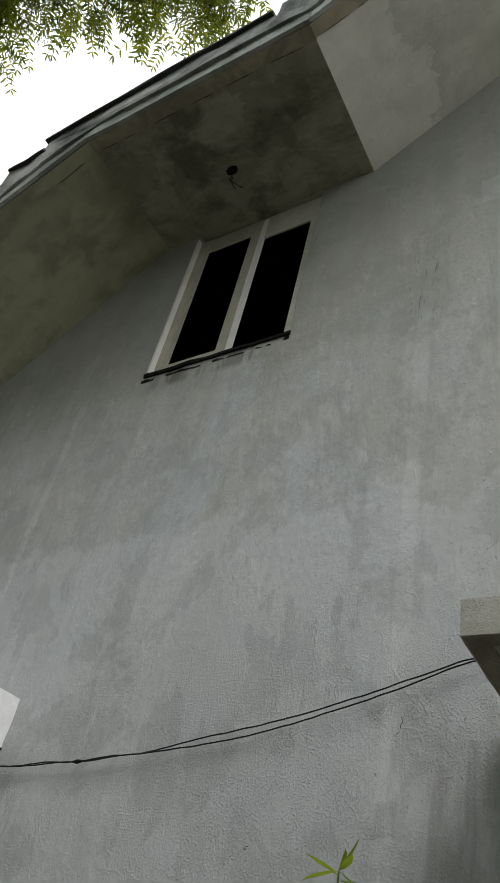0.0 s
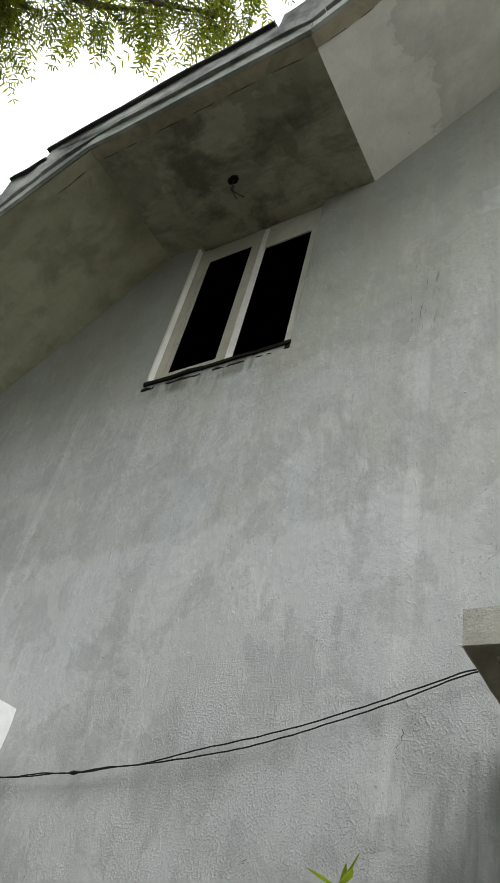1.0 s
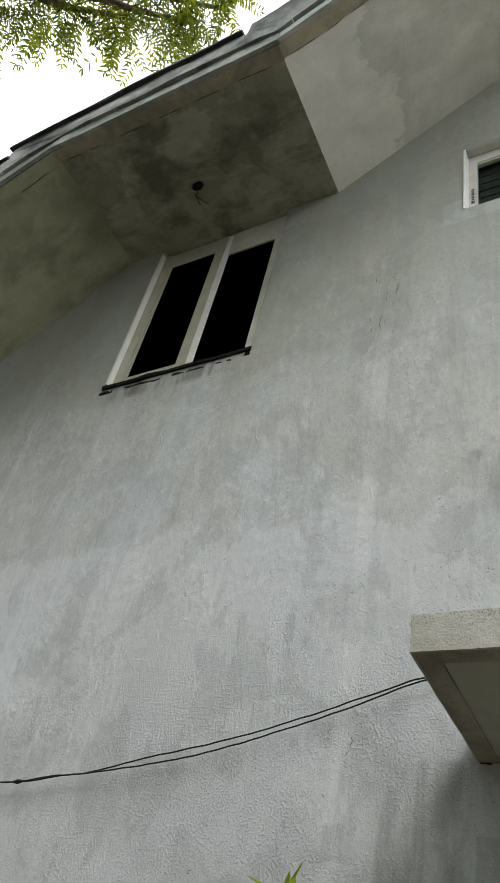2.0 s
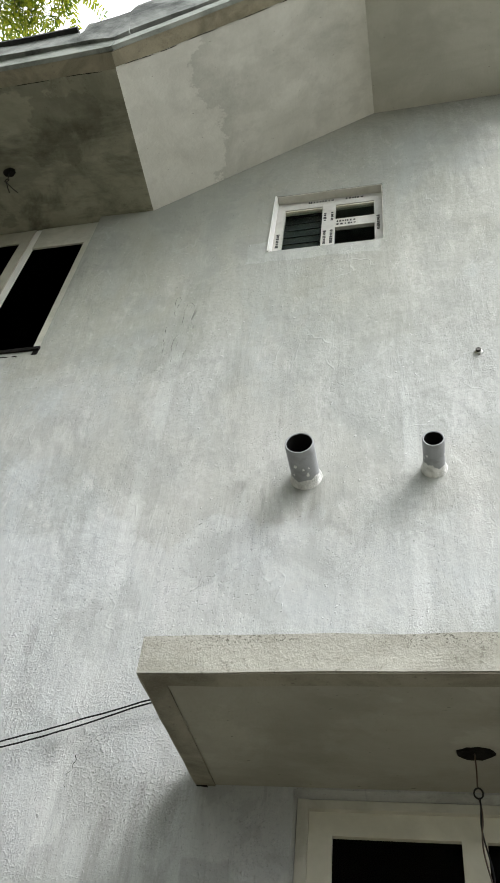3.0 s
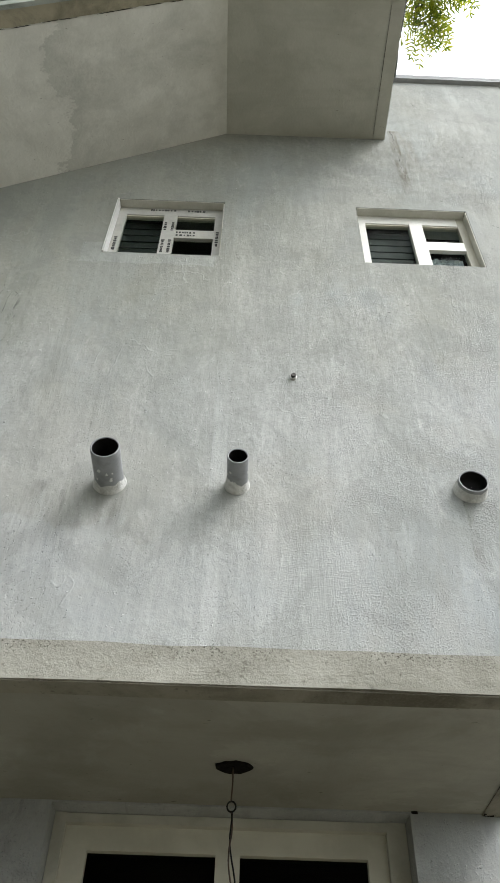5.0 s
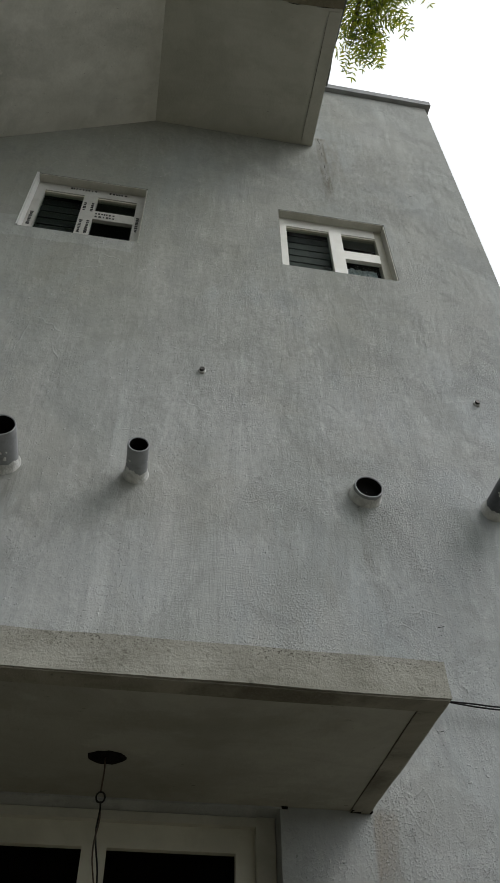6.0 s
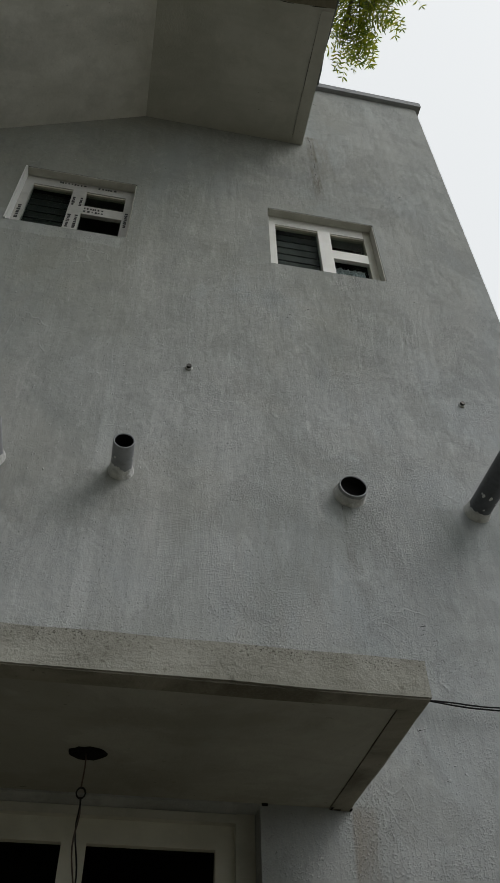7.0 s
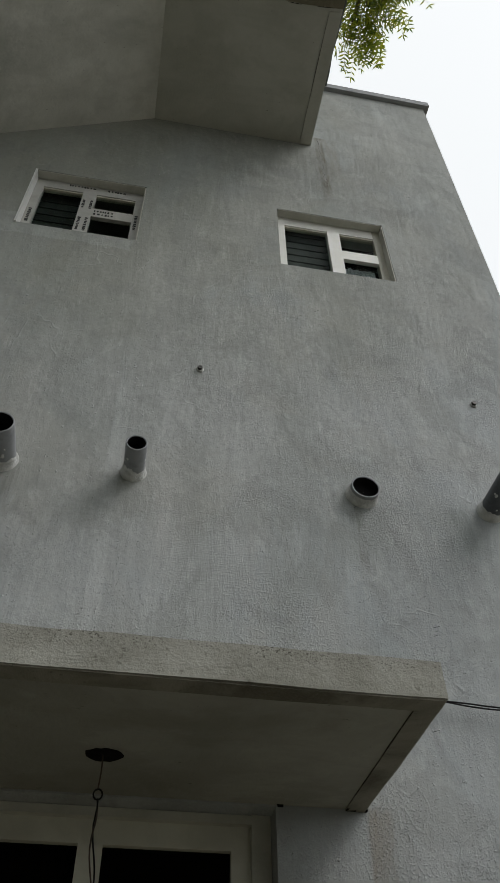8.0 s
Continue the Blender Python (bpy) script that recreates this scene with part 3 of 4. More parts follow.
    part("drip_strip", rough(box(1.694, 1.776, EAVE + 0.1, -0.004, 7.147, 7.1515), 0.002, 6, 4), SOFFIT_FLAT, roof, "cement drip strip")
    part("open_joint", tube([(1.692 + 0.006 * noise.noise((k, 3, 1)), EAVE + 0.12 + k * 0.07, 7.1505) for k in range(13)], [0.0004 + 0.0018 * abs(noise.noise((k * 0.9, 7, 4))) for k in range(13)], 5), MATT_BLACK, roof, "dark open mortar joint")
    # fascia band over the soffit's edge
    front = [(x, z + d) for (x, z), d in zip(SOFFIT, DROP)]
    for (a, c), (ha, hb), mat in (((front[0], front[1]), (0.13, 0.13), FASCIA), ((front[1], front[2]), (0.13, 0.13), FASCIA),
                                  ((front[2], front[3]), (0.10, 0.10), FASCIA), ((front[3], front[4]), (0.10, 0.10), FASCIA)):
        b = prism(((a[0] + 0.055, a[1]), (c[0] + 0.05, c[1]), (c[0] + 0.05, c[1] + hb), (a[0] + 0.055, a[1] + ha)), EAVE - 0.03, EAVE - 0.004)
        part("fascia", rough(b, 0.006, 7, 5), mat, roof, "weathered grey fascia band")
    # lapped roof covering with stepped ends
    for outline in (
            ((-7.0, 3.28), (-3.19, 5.70), (-3.20, 5.96), (-7.0, 3.55)), ((-3.30, 5.66), (-2.86, 5.96), (-2.90, 6.14), (-3.21, 6.10)),
            ((-2.93, 5.94), (-2.42, 6.17), (-1.02, 6.20), (-1.05, 6.40), (-1.9, 6.385), (-2.93, 6.325)),
            ((-1.02, 6.20), (-0.78, 6.18), (-0.70, 6.24), (-0.76, 6.62), (-1.04, 6.56)),
            ((-0.80, 6.20), (0.62, 7.24), (0.60, 7.66), (-0.77, 6.77)), ((0.56, 7.24), (1.80, 7.245), (1.80, 7.66), (0.56, 7.66))):
        part("roof_sheet", rough(prism(outline, EAVE - 0.05, EAVE + (0.12 if outline[0][0] < -1.5 else 0.6)), 0.016, 5.5, 5), COVER, roof, "green-grey stained roof edge")
    for outline in (((-2.96, 6.32), (-1.9, 6.38), (-1.06, 6.395), (-1.06, 6.42), (-1.9, 6.405), (-2.96, 6.345)), ((-3.23, 6.10), (-2.88, 6.14), (-2.88, 6.16), (-3.23, 6.12))):
        part("felt_edge", rough(prism(outline, EAVE - 0.075, EAVE + 0.1), 0.007, 6, 5), BITUMEN, roof, "black roofing felt edge")


build_roof()


# ---------------------------------------------------------------- windows and door
def frame_bar(parent, name, x0, x1, z0, z1, y0, y1, mat=None, label=""):
    return part(name, box(x0, x1, y0, y1, z0, z1, 0.004), mat or UPVC, parent, label)


def print_bars(parent, x, z, y, length, upright, seed):
    """Unreadable print on the film as short black bars."""
    rnd = random.Random(seed)
    p = 0.0
    b = bmesh.new()
    while p < length:
        w = rnd.uniform(0.006, 0.016)
        h = rnd.uniform(0.012, 0.02)
        if upright:
            box(x - h / 2, x + h / 2, y - 0.0012, y, z + p, z + p + w, 0, b)
        else:
            box(x + p, x + p + w, y - 0.0012, y, z - h / 2, z + h / 2, 0, b)
        p += w + rnd.uniform(0.003, 0.012)
    part("print", b, PRINT, parent, "unreadable black print on film")


def build_small_window(name, o, taped, label):
    x0, x1, z0, z1 = o
    w = thing(name, label, "window", "small upper windows", "structure")
    y0, y1 = 0.055, 0.088
    xm = x0 + (0.333 if taped else 0.369)
    f = 0.056
    zt, head = z0 + (0.279 if taped else 0.261), z1 - 0.094
    skin = FILMED if taped else UPVC
    bars = [frame_bar(w, "frame_stile", x0 + 0.002, x0 + f, z0, z1, y0, y1, skin), frame_bar(w, "frame_stile", x1 - f, x1 - 0.002, z0, z1, y0, y1, skin if taped else SHADED_UPVC),
            frame_bar(w, "mullion", xm - 0.040, xm + 0.040, z0 + 0.05, head, y0 - 0.006, y1, skin), frame_bar(w, "frame_head", x0 + f, x1 - f, head, z1 - 0.002, y0, y1, skin),
            frame_bar(w, "frame_foot", x0 + f, x1 - f, z0 + 0.001, z0 + 0.05, y0, y1, skin), frame_bar(w, "transom", xm + 0.040, x1 - f, zt, zt + 0.096, y0 - 0.004, y1 - 0.01, skin)]
    frame_bar(w, "glazing_bead", x0 + f, xm - 0.040, head - 0.012, head, y0 + 0.006, y1, CREAM)
    frame_bar(w, "glazing_bead", xm + 0.040, x1 - f, head - 0.012, head, y0 + 0.006, y1, CREAM)
    for xa, xb, za, zb in ((x0 + f, xm - 0.040, z0 + 0.05, head), (xm + 0.040, x1 - f, zt + 0.096, head), (xm + 0.040, x1 - f, z0 + 0.05, zt)):
        pane = part("pane", box(xa, xb, 0.072, 0.076, za, zb), GLASS, w, "thin window pane")
        pane.visible_shadow = False
    # thin linings added to brighten head and side of the reveal
    part("reveal_head", rough(box(x0 + 0.008, x1 - 0.008, 0.003, y0 - 0.0015, z1 - 0.006, z1 - 0.001), 0.001, 20, 3), BOUNCE_LINING, w, "pale reveal lining with bounce light painted in")
    part("reveal_side", rough(box(x1 - 0.007, x1 - 0.001, 0.003, y0 - 0.0015, z0 + 0.002, z1 - 0.008), 0.001, 20, 3), BOUNCE_LINING, w, "pale reveal lining with bounce light painted in")
    for k in range(8):
        z = z0 + 0.06 + k * 0.078
        b = box(-(xm - x0) / 2 + 0.035, (xm - x0) / 2 - 0.035, -0.003, 0.003, -0.026, 0.026, 0.002)
        s = part("louvre_slat", b, SLAT, w, "dark glass louvre slat")
        s.location, s.rotation_euler = ((x0 + f + xm - 0.040) / 2, 0.122, z), (radians(8), 0, 0)
    if taped:
        for bar, (px, pz, py, ln, up) in zip((0, 1, 2, 3, 5, 2), ((x0 + 0.030, z0 + 0.12, y0, 0.16, True), (x1 - 0.034, z0 + 0.20, y0, 0.16, True), (xm - 0.020, z0 + 0.10, y0 - 0.006, 0.15, True),
                                                            (x0 + 0.20, z1 - 0.03, y0, 0.15, False), (xm + 0.05, zt + 0.064, y0 - 0.004, 0.11, False), (xm + 0.020, z0 + 0.10, y0 - 0.006, 0.15, True))):
            print_bars(w, px, pz, py - 0.0005, ln, up, bar * 7 + int(px * 100))
        print_bars(w, xm + 0.05, zt + 0.03, y0 - 0.0045, 0.11, False, 5)
        print_bars(w, xm - 0.022, z0 + 0.36, y0 - 0.0065, 0.10, True, 15)
        print_bars(w, xm + 0.022, z0 + 0.36, y0 - 0.0065, 0.10, True, 16)
        print_bars(w, xm + 0.10, z1 - 0.03, y0 - 0.0005, 0.12, False, 17)
        part("casing_lip", box(x0 - 0.006, x0 + 0.006, -0.010, y0 - 0.001, z0 - 0.004, z1 - 0.01, 0.003), TAPE, w, "white filmed casing lip")
    else:
        b = bmesh.new()
        xa, xb, za, zb = xm + 0.045, x1 - f - 0.02, z0 + 0.01, zt - 0.03
        grid = [[b.verts.new((xa + (xb - xa) * i / 40, 0.098 + 0.013 * noise.noise((i * 0.16, j * 0.5, 3)) + 0.007 * noise.noise((i * 0.5, j * 1.1, 9)), za + (zb - za) * j / 24)) for i in range(41)] for j in range(25)]
        for r, s in zip(grid, grid[1:]):
            for i in range(40):
                b.faces.new((r[i], r[i + 1], s[i + 1], s[i]))
        bmesh.ops.solidify(b, geom=b.faces[:], thickness=0.0015)
        part("plastic_sheet", b, FILM, w, "crinkled clear plastic sheet")
    return w


build_small_window("window_1", OPENINGS["small_a"], True, "small white window frame with printed protective film, louvred")
build_small_window("window_2", OPENINGS["small_b"], False, "small white window frame with crinkled plastic sheet, louvred")


def build_wide_window():
    x0, x1, z0, z1 = OPENINGS["wide"]
    w = thing("window_3", "wide two-light white window frame without sill, dark inside", "window", kind="structure")
    x0 += 0.002
    # frame fronts use the shaded copy; casing and post stay lit white
    frame_bar(w, "casing", x0 - 0.010, x0 + 0.004, z0 + 0.02, z1 - 0.01, -0.010, 0.030)
    frame_bar(w, "frame_stile", x0 + 0.005, -2.160, z0 + 0.002, z1 - 0.002, 0.031, 0.085, SHADED_UPVC)
    frame_bar(w, "sash_stile", -2.1595, -2.136, z0 + 0.002, z1 - 0.002, 0.036, 0.085, SHADED_UPVC)
    frame_bar(w, "frame_head", -2.1355, -1.765, 5.958, z1 - 0.002, 0.036, 0.085, SHADED_UPVC)
    frame_bar(w, "frame_foot", -2.1355, -1.765, z0 + 0.002, 4.793, 0.036, 0.085, SHADED_UPVC)
    frame_bar(w, "mullion", -1.7645, -1.692, z0 + 0.002, z1 - 0.002, 0.034, 0.085, SHADED_UPVC)
    frame_bar(w, "mullion_post", -1.6915, -1.644, z0 + 0.002, z1 - 0.002, 0.040, 0.09)
    frame_bar(w, "frame_stile", -1.275, x1 - 0.004, z0 + 0.005, z1 - 0.002, 0.034, 0.085, REVEAL)
    frame_bar(w, "frame_head", -1.6435, -1.2755, 5.866, z1 - 0.002, 0.034, 0.085, REVEAL)
    part("sill_bed", rough(box(x0 - 0.022, x1 + 0.008, -0.012, 0.059, z0 - 0.026, z0 + 0.001), 0.009, 16, 8), MATT_BLACK, w, "ragged black sill bed")
    for px, pw, ph in ((x0 - 0.03, 0.10, 0.02), (x1 - 0.03, 0.035, 0.06), (-1.42, 0.10, 0.008), (-1.72, 0.22, 0.008), (-2.07, 0.26, 0.010)):
        zl = z0 - 0.030 if ph > 0.05 else z0 - 0.058
        part("mortar_lump", rough(box(px, px + pw, -0.003, 0.02, zl - ph * 0.5, zl + ph * 0.6), 0.009, 30, 6), MATT_BLACK if ph > 0.015 else RAW_DARK, w, "dark broken mortar lump")
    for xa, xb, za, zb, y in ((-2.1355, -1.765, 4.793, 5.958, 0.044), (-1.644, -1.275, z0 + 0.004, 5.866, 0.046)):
        pane = part("pane", box(xa, xb, y, y + 0.004, za, zb), SHADE_GLASS, w, "thin window pane")
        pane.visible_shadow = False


build_wide_window()


def build_door():
    x0, x1, z0, z1 = OPENINGS["door"]
    d = thing("door_1", "cream double door with dark glass under the canopy", "door", kind="structure")
    part("jamb_plaster", box(x0 + 0.002, x0 + 0.035, 0.07, 0.16, z0, z1), REVEAL, d)
    part("jamb_plaster", box(x1 - 0.058, x1 - 0.002, 0.07, 0.16, z0, z1), REVEAL, d)
    part("head_plaster", box(x0 + 0.035, x1 - 0.058, 0.07, 0.16, 2.378, z1 - 0.002), REVEAL, d)
    a, c, top = x0 + 0.035, x1 - 0.058, 2.378
    frame_bar(d, "frame_stile", a, 0.441, z0, top, 0.095, 0.15, CREAM)
    frame_bar(d, "frame_stile", 1.238, c, z0, top, 0.095, 0.15, CREAM)
    frame_bar(d, "frame_head", 0.441, 1.238, 2.312, top, 0.095, 0.15, CREAM)
    frame_bar(d, "meeting_stile", 0.806, 0.875, z0, 2.312, 0.09, 0.15, CREAM)
    for xa, xb in ((0.441, 0.806), (0.875, 1.238)):
        frame_bar(d, "foot_rail", xa, xb, z0, z0 + 0.12, 0.095, 0.15, CREAM)
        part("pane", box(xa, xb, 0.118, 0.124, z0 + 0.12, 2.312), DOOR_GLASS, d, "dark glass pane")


build_door()


# ---------------------------------------------------------------- canopies
def build_canopy(name, x0, x1, z0, depth, height, label, face=None, splay=0.0):
    c = thing(name, label, "canopy", "door canopies", "structure")
    b = bmesh.new()
    box(x0, x1, -depth, 0.0, z0 + 0.0135, z0 + height, 0.003, b)
    box(x0, x1, -depth, -depth + 0.05, z0 + 0.003, z0 + 0.0145, 0.001, b)  # edge lip down to the drip rim
    for xa, xb in ((x0, x0 + 0.05), (x1 - 0.05, x1)):
        box(xa, xb, -depth + 0.05, 0.0, z0 + 0.003, z0 + 0.0145, 0.0, b)
    part("slab", rough(b, 0.004, 9, 9), face or CANOPY, c)
    w = 0.062
    part("rim", rough(box(x0 + 0.004, x1 - 0.004, -depth + 0.004, -depth + w, z0, z0 + 0.022), 0.0025, 11, 7), CANOPY_RIM, c, "raised mortar drip rim")
    for xa, xb in ((x0 + 0.004, x0 + w), (x1 - w, x1 - 0.004)):
        part("rim", rough(box(xa, xb, -depth + w + 0.001, -0.002, z0, z0 + 0.022), 0.0025, 11, 5), CANOPY_RIM, c, "raised mortar drip rim")
    part("underside", box(x0 + w, x1 - w, -depth + w, -0.002, z0 + 0.005, z0 + 0.013), CANOPY_UNDER, c, "smooth plastered underside")
    for a, e in (((x0 + w, -depth + w), (x1 - w, -depth + w)), ((x0 + w, -depth + w), (x0 + w, -0.01)), ((x1 - w, -depth + w), (x1 - w, -0.01))):
        pts = [(a[0] + (e[0] - a[0]) * k / 16 + 0.003 * noise.noise((k, a[0], 2)), a[1] + (e[1] - a[1]) * k / 16 + 0.003 * noise.noise((k, 5, e[1])), z0 + 0.0035) for k in range(17)]
        part("drip_groove", tube(pts, [0.0003 + 0.0013 * abs(noise.noise((k * 0.6, a[0], e[1]))) for k in range(17)], 5), MATT_BLACK, c, "thin dark drip groove")
    for k, px, py in ((0, x0 + 0.004, -0.012), (1, x1 - w, -0.02), (2, x1 - 0.02, -0.008), (3, x0 + 1.296, -0.01)):
        part("chip", rough(box(px, px + 0.035 - 0.006 * k, py, py + 0.014, z0 - 0.001, z0 + 0.010), 0.006, 60, 2), MATT_BLACK, c, "dark broken corner")
    for ob in c.children:  # the end runs slightly out of square
        for v in ob.data.vertices:
            if v.co.x < x0 + 0.2:
                v.co.x += splay * (1 + v.co.y / depth)
    return c


build_canopy("canopy_1", 0.060, 1.620, 2.405, 0.682, 0.100, "rough cement canopy slab over the glazed door", splay=-0.02)
build_canopy("canopy_2", -4.2, -2.245, 2.365, 0.687, 0.23, "pale cement canopy slab beside the wall cable", PALE)


# ---------------------------------------------------------------- pipes and fittings
def build_pipe(x, z, length, radius, mat, splash, label):
    p = thing("drain_pipe", label, "pipe", "wall drain pipes", at=(x, 0, z))
    b = bmesh.new()
    n = 32
    rings = []
    prof = ((0.0, radius), (-length + 0.004, radius), (-length, radius - 0.002), (-length, radius - 0.006), (-length + 0.004, radius - 0.0065))
    for y, r in prof:
        rings.append([b.verts.new((r * math.cos(2 * math.pi * k / n), y + (0.004 * noise.noise((k * 0.7, x, z)) if -length < y < 0 else 0), r * math.sin(2 * math.pi * k / n))) for k in range(n)])
    for r, s in zip(rings, rings[1:]):
        for k in range(n):
            b.faces.new((r[k], r[(k + 1) % n], s[(k + 1) % n], s[k])).smooth = True
    part("barrel", b, mat, p)
    # bore closed at the wall and coloured near black to paint its depth
    b = bmesh.new()
    rings = [[b.verts.new((r * math.cos(2 * math.pi * k / n), y, r * math.sin(2 * math.pi * k / n))) for k in range(n)] for y, r in ((-length + 0.003, radius - 0.0062), (-0.016, radius - 0.0062), (-0.016, 0.001))]
    for r, q in zip(rings, rings[1:]):
        for k in range(n):
            b.faces.new((r[k], r[(k + 1) % n], q[(k + 1) % n], q[k])).smooth = True
    part("bore", b, BORE_SHADE, p, "near-black bore painting the pipe's inner shade")
    # collar of wash splashed on from the wall
    b = bmesh.new()
    rings = []
    for j, (f, g) in enumerate(((0.0, 0.010), (0.45, 0.003), (1.0, 0.0012))):
        ring = []
        for k in range(n):
            a = 2 * math.pi * k / n
            reach = splash * (0.75 + 0.5 * noise.noise((math.cos(a) * 1.3 + x * 3, math.sin(a) * 1.3, z)) + 0.16 * noise.noise((k * 0.9, x, 2)))
            ring.append(b.verts.new(((radius + g) * math.cos(a), -min(length * 0.75, max(0.006, reach)) * f, (radius + g) * math.sin(a))))
        rings.append(ring)
    for r, s in zip(rings, rings[1:]):
        for k in range(n):
            b.faces.new((r[k], r[(k + 1) % n], s[(k + 1) % n], s[k]))
    part("wash_collar", b, SPLASH, p, "white cement wash splashed at the base")
    rnd = random.Random(int(x * 1000))
    for k in range(5):  # flecks of wash on the barrel
        a, y, r = rnd.uniform(3.4, 6.2), -rnd.uniform(0.3, 0.65) * min(length, 0.22), rnd.uniform(0.004, 0.009)
        o = Vector((math.cos(a), 0, math.sin(a))) * (radius + 0.0006)
        u = Vector((-math.sin(a), 0, math.cos(a)))
        b = bmesh.new()
        ring = [o + Vector((0, y, 0)) + (u * math.cos(q) + Vector((0, 1.6, 0)) * math.sin(q)) * r * rnd.uniform(0.5, 1.1) for q in (2 * math.pi * n8 / 9 for n8 in range(9))]
        top = b.verts.new(o * (1 + 0.0016 / radius) + Vector((0, y, 0)))
        edge = [b.verts.new(p) for p in ring]
        for q in range(9):
            b.faces.new((edge[q], edge[(q + 1) % 9], top))
        part("wash_fleck", b, SPLASH, p, "fleck of white wash")
    b = rough(tube(((0, 0.004, 0), (0, -0.003, 0), (0, -0.008, 0), (0, -0.011, 0)), (radius + 0.013, radius + 0.008, radius + 0.004, radius + 0.001), 40), 0.004, 55)
    part("mortar_ring", b, SPLASH, p, "uneven mortar ring")
    return p


build_pipe(0.312, 3.640, 0.20, 0.057, PVC, 0.055, "grey plastic drain pipe stub, wide, with white-washed base")
build_pipe(0.820, 3.652, 0.167, 0.042, PVC, 0.075, "narrow grey plastic drain pipe stub with white-washed base")
build_pipe(1.760, 3.671, 0.055, 0.060, PVC, 0.075, "short wide drain pipe stub nearly flush with the wall")
build_pipe(2.318, 3.660, 0.95, 0.049, PVC_DARK, 0.07, "long dark plastic drain pipe standing out from the wall")


def build_stub(x, z):
    s = thing("pipe_nipple", "small corroded threaded steel nipple in the wall", "pipe fitting", "steel nipples", at=(x, 0, z))
    part("flange", rough(tube(((0, 0.004, 0), (0, -0.008, 0)), (0.021, 0.014), 14), 0.006, 60), SPLASH, s, "crusted mortar flange")
    b = bmesh.new()
    pts, rad = [], []
    for k in range(5):
        pts.append((0, -0.003 - k * 0.003, 0))
        rad.append(0.013 if k % 2 else 0.0105)
    part("thread", tube(pts, rad, 12), STEEL, s)
    part("plug", tube(((0, -0.015, 0), (0, -0.019, 0)), 0.012, 6), STEEL, s, "hexagonal steel plug")


build_stub(1.058, 4.350)
build_stub(2.405, 4.362)


# ---------------------------------------------------------------- lamp holes and cables
def build_lamp_point(x, y, z, size, label, strands):
    p = thing("lamp_point", label, "lamp hole", "unfinished lamp points", at=(x, y, z))
    rnd = random.Random(int(x * 100) + 9)
    b = bmesh.new()
    rim = []
    for k in range(18):
        a = 2 * math.pi * k / 18
        r = size * (1 + rnd.uniform(-0.14, 0.14) + 0.12 * math.cos(2 * a))
        rim.append((r * math.cos(a), r * 0.85 * math.sin(a)))
    low = [b.verts.new((u, v, -0.004 + rnd.uniform(-0.003, 0.001))) for u, v in rim]
    up = [b.verts.new((u * 1.02, v * 1.02, 0.004)) for u, v in rim]
    mid = [b.verts.new((u * 0.8, v * 0.8, -0.001)) for u, v in rim]
    for k in range(18):
        j = (k + 1) % 18
        b.faces.new((low[k], low[j], up[j], up[k]))
        b.faces.new((low[k], mid[k], mid[j], low[j]))
    # flat black disc paints the hole's inner shade; no cavity behind it
    b.faces.new(mid)
    part("ragged_hole", b, MATT_BLACK, p, "ragged opening with its depth painted black")
    for pts, r, mat in strands:
        part("wire", tube(pts, r, 6), mat, p, "thin bare-ended wire")
    return p


def strand(a, c, n, wobble, seed):
    rnd = random.Random(seed)
    a, c = Vector(a), Vector(c)
    u, v = rnd.uniform(0, 6), rnd.uniform(0, 6)
    return [tuple(a.lerp(c, k / n) + Vector((math.sin(u + k * 0.55), math.cos(v + k * 0.45), 0)) * wobble * min(1, k / 3)) for k in range(n + 1)]


loop = [(0.0 + 0.011 * math.sin(k / 12 * 2 * math.pi), 0.0, -0.10 + 0.013 * math.cos(k / 12 * 2 * math.pi)) for k in range(13)]
build_lamp_point(0.846, -0.262, 2.4085, 0.043, "ragged lamp hole with hanging twin wires under the canopy", [
    (strand((0, 0, 0.0), (0.0, 0, -0.087), 6, 0.0015, 1), 0.0022, BROWN_CABLE), (loop, 0.0024, CABLE),
    (strand((0.0, 0, -0.110), (0.012, 0.0, -0.42), 16, 0.007, 4), 0.0022, BROWN_CABLE), (strand((0.002, 0, -0.110), (0.016, 0.004, -0.42), 16, 0.006, 12), 0.0022, CABLE)])
build_lamp_point(-1.69, -0.405, 6.082, 0.038, "ragged lamp hole with short loose wires under the eave", [
    ([(0.013 * math.sin(k / 12 * 2 * math.pi), 0.02, -0.075 + 0.021 * math.cos(k / 12 * 2 * math.pi)) for k in range(13)], 0.003, CABLE),
    (strand((0, 0, 0.0), (0.0, 0.02, -0.055), 4, 0.002, 3), 0.003, CABLE),
    (strand((0.0, 0.02, -0.095), (0.125, 0.03, -0.245), 6, 0.003, 5), 0.0028, CABLE), (strand((0.0, 0.02, -0.095), (0.075, 0.03, -0.24), 6, 0.003, 7), 0.0028, CABLE)])


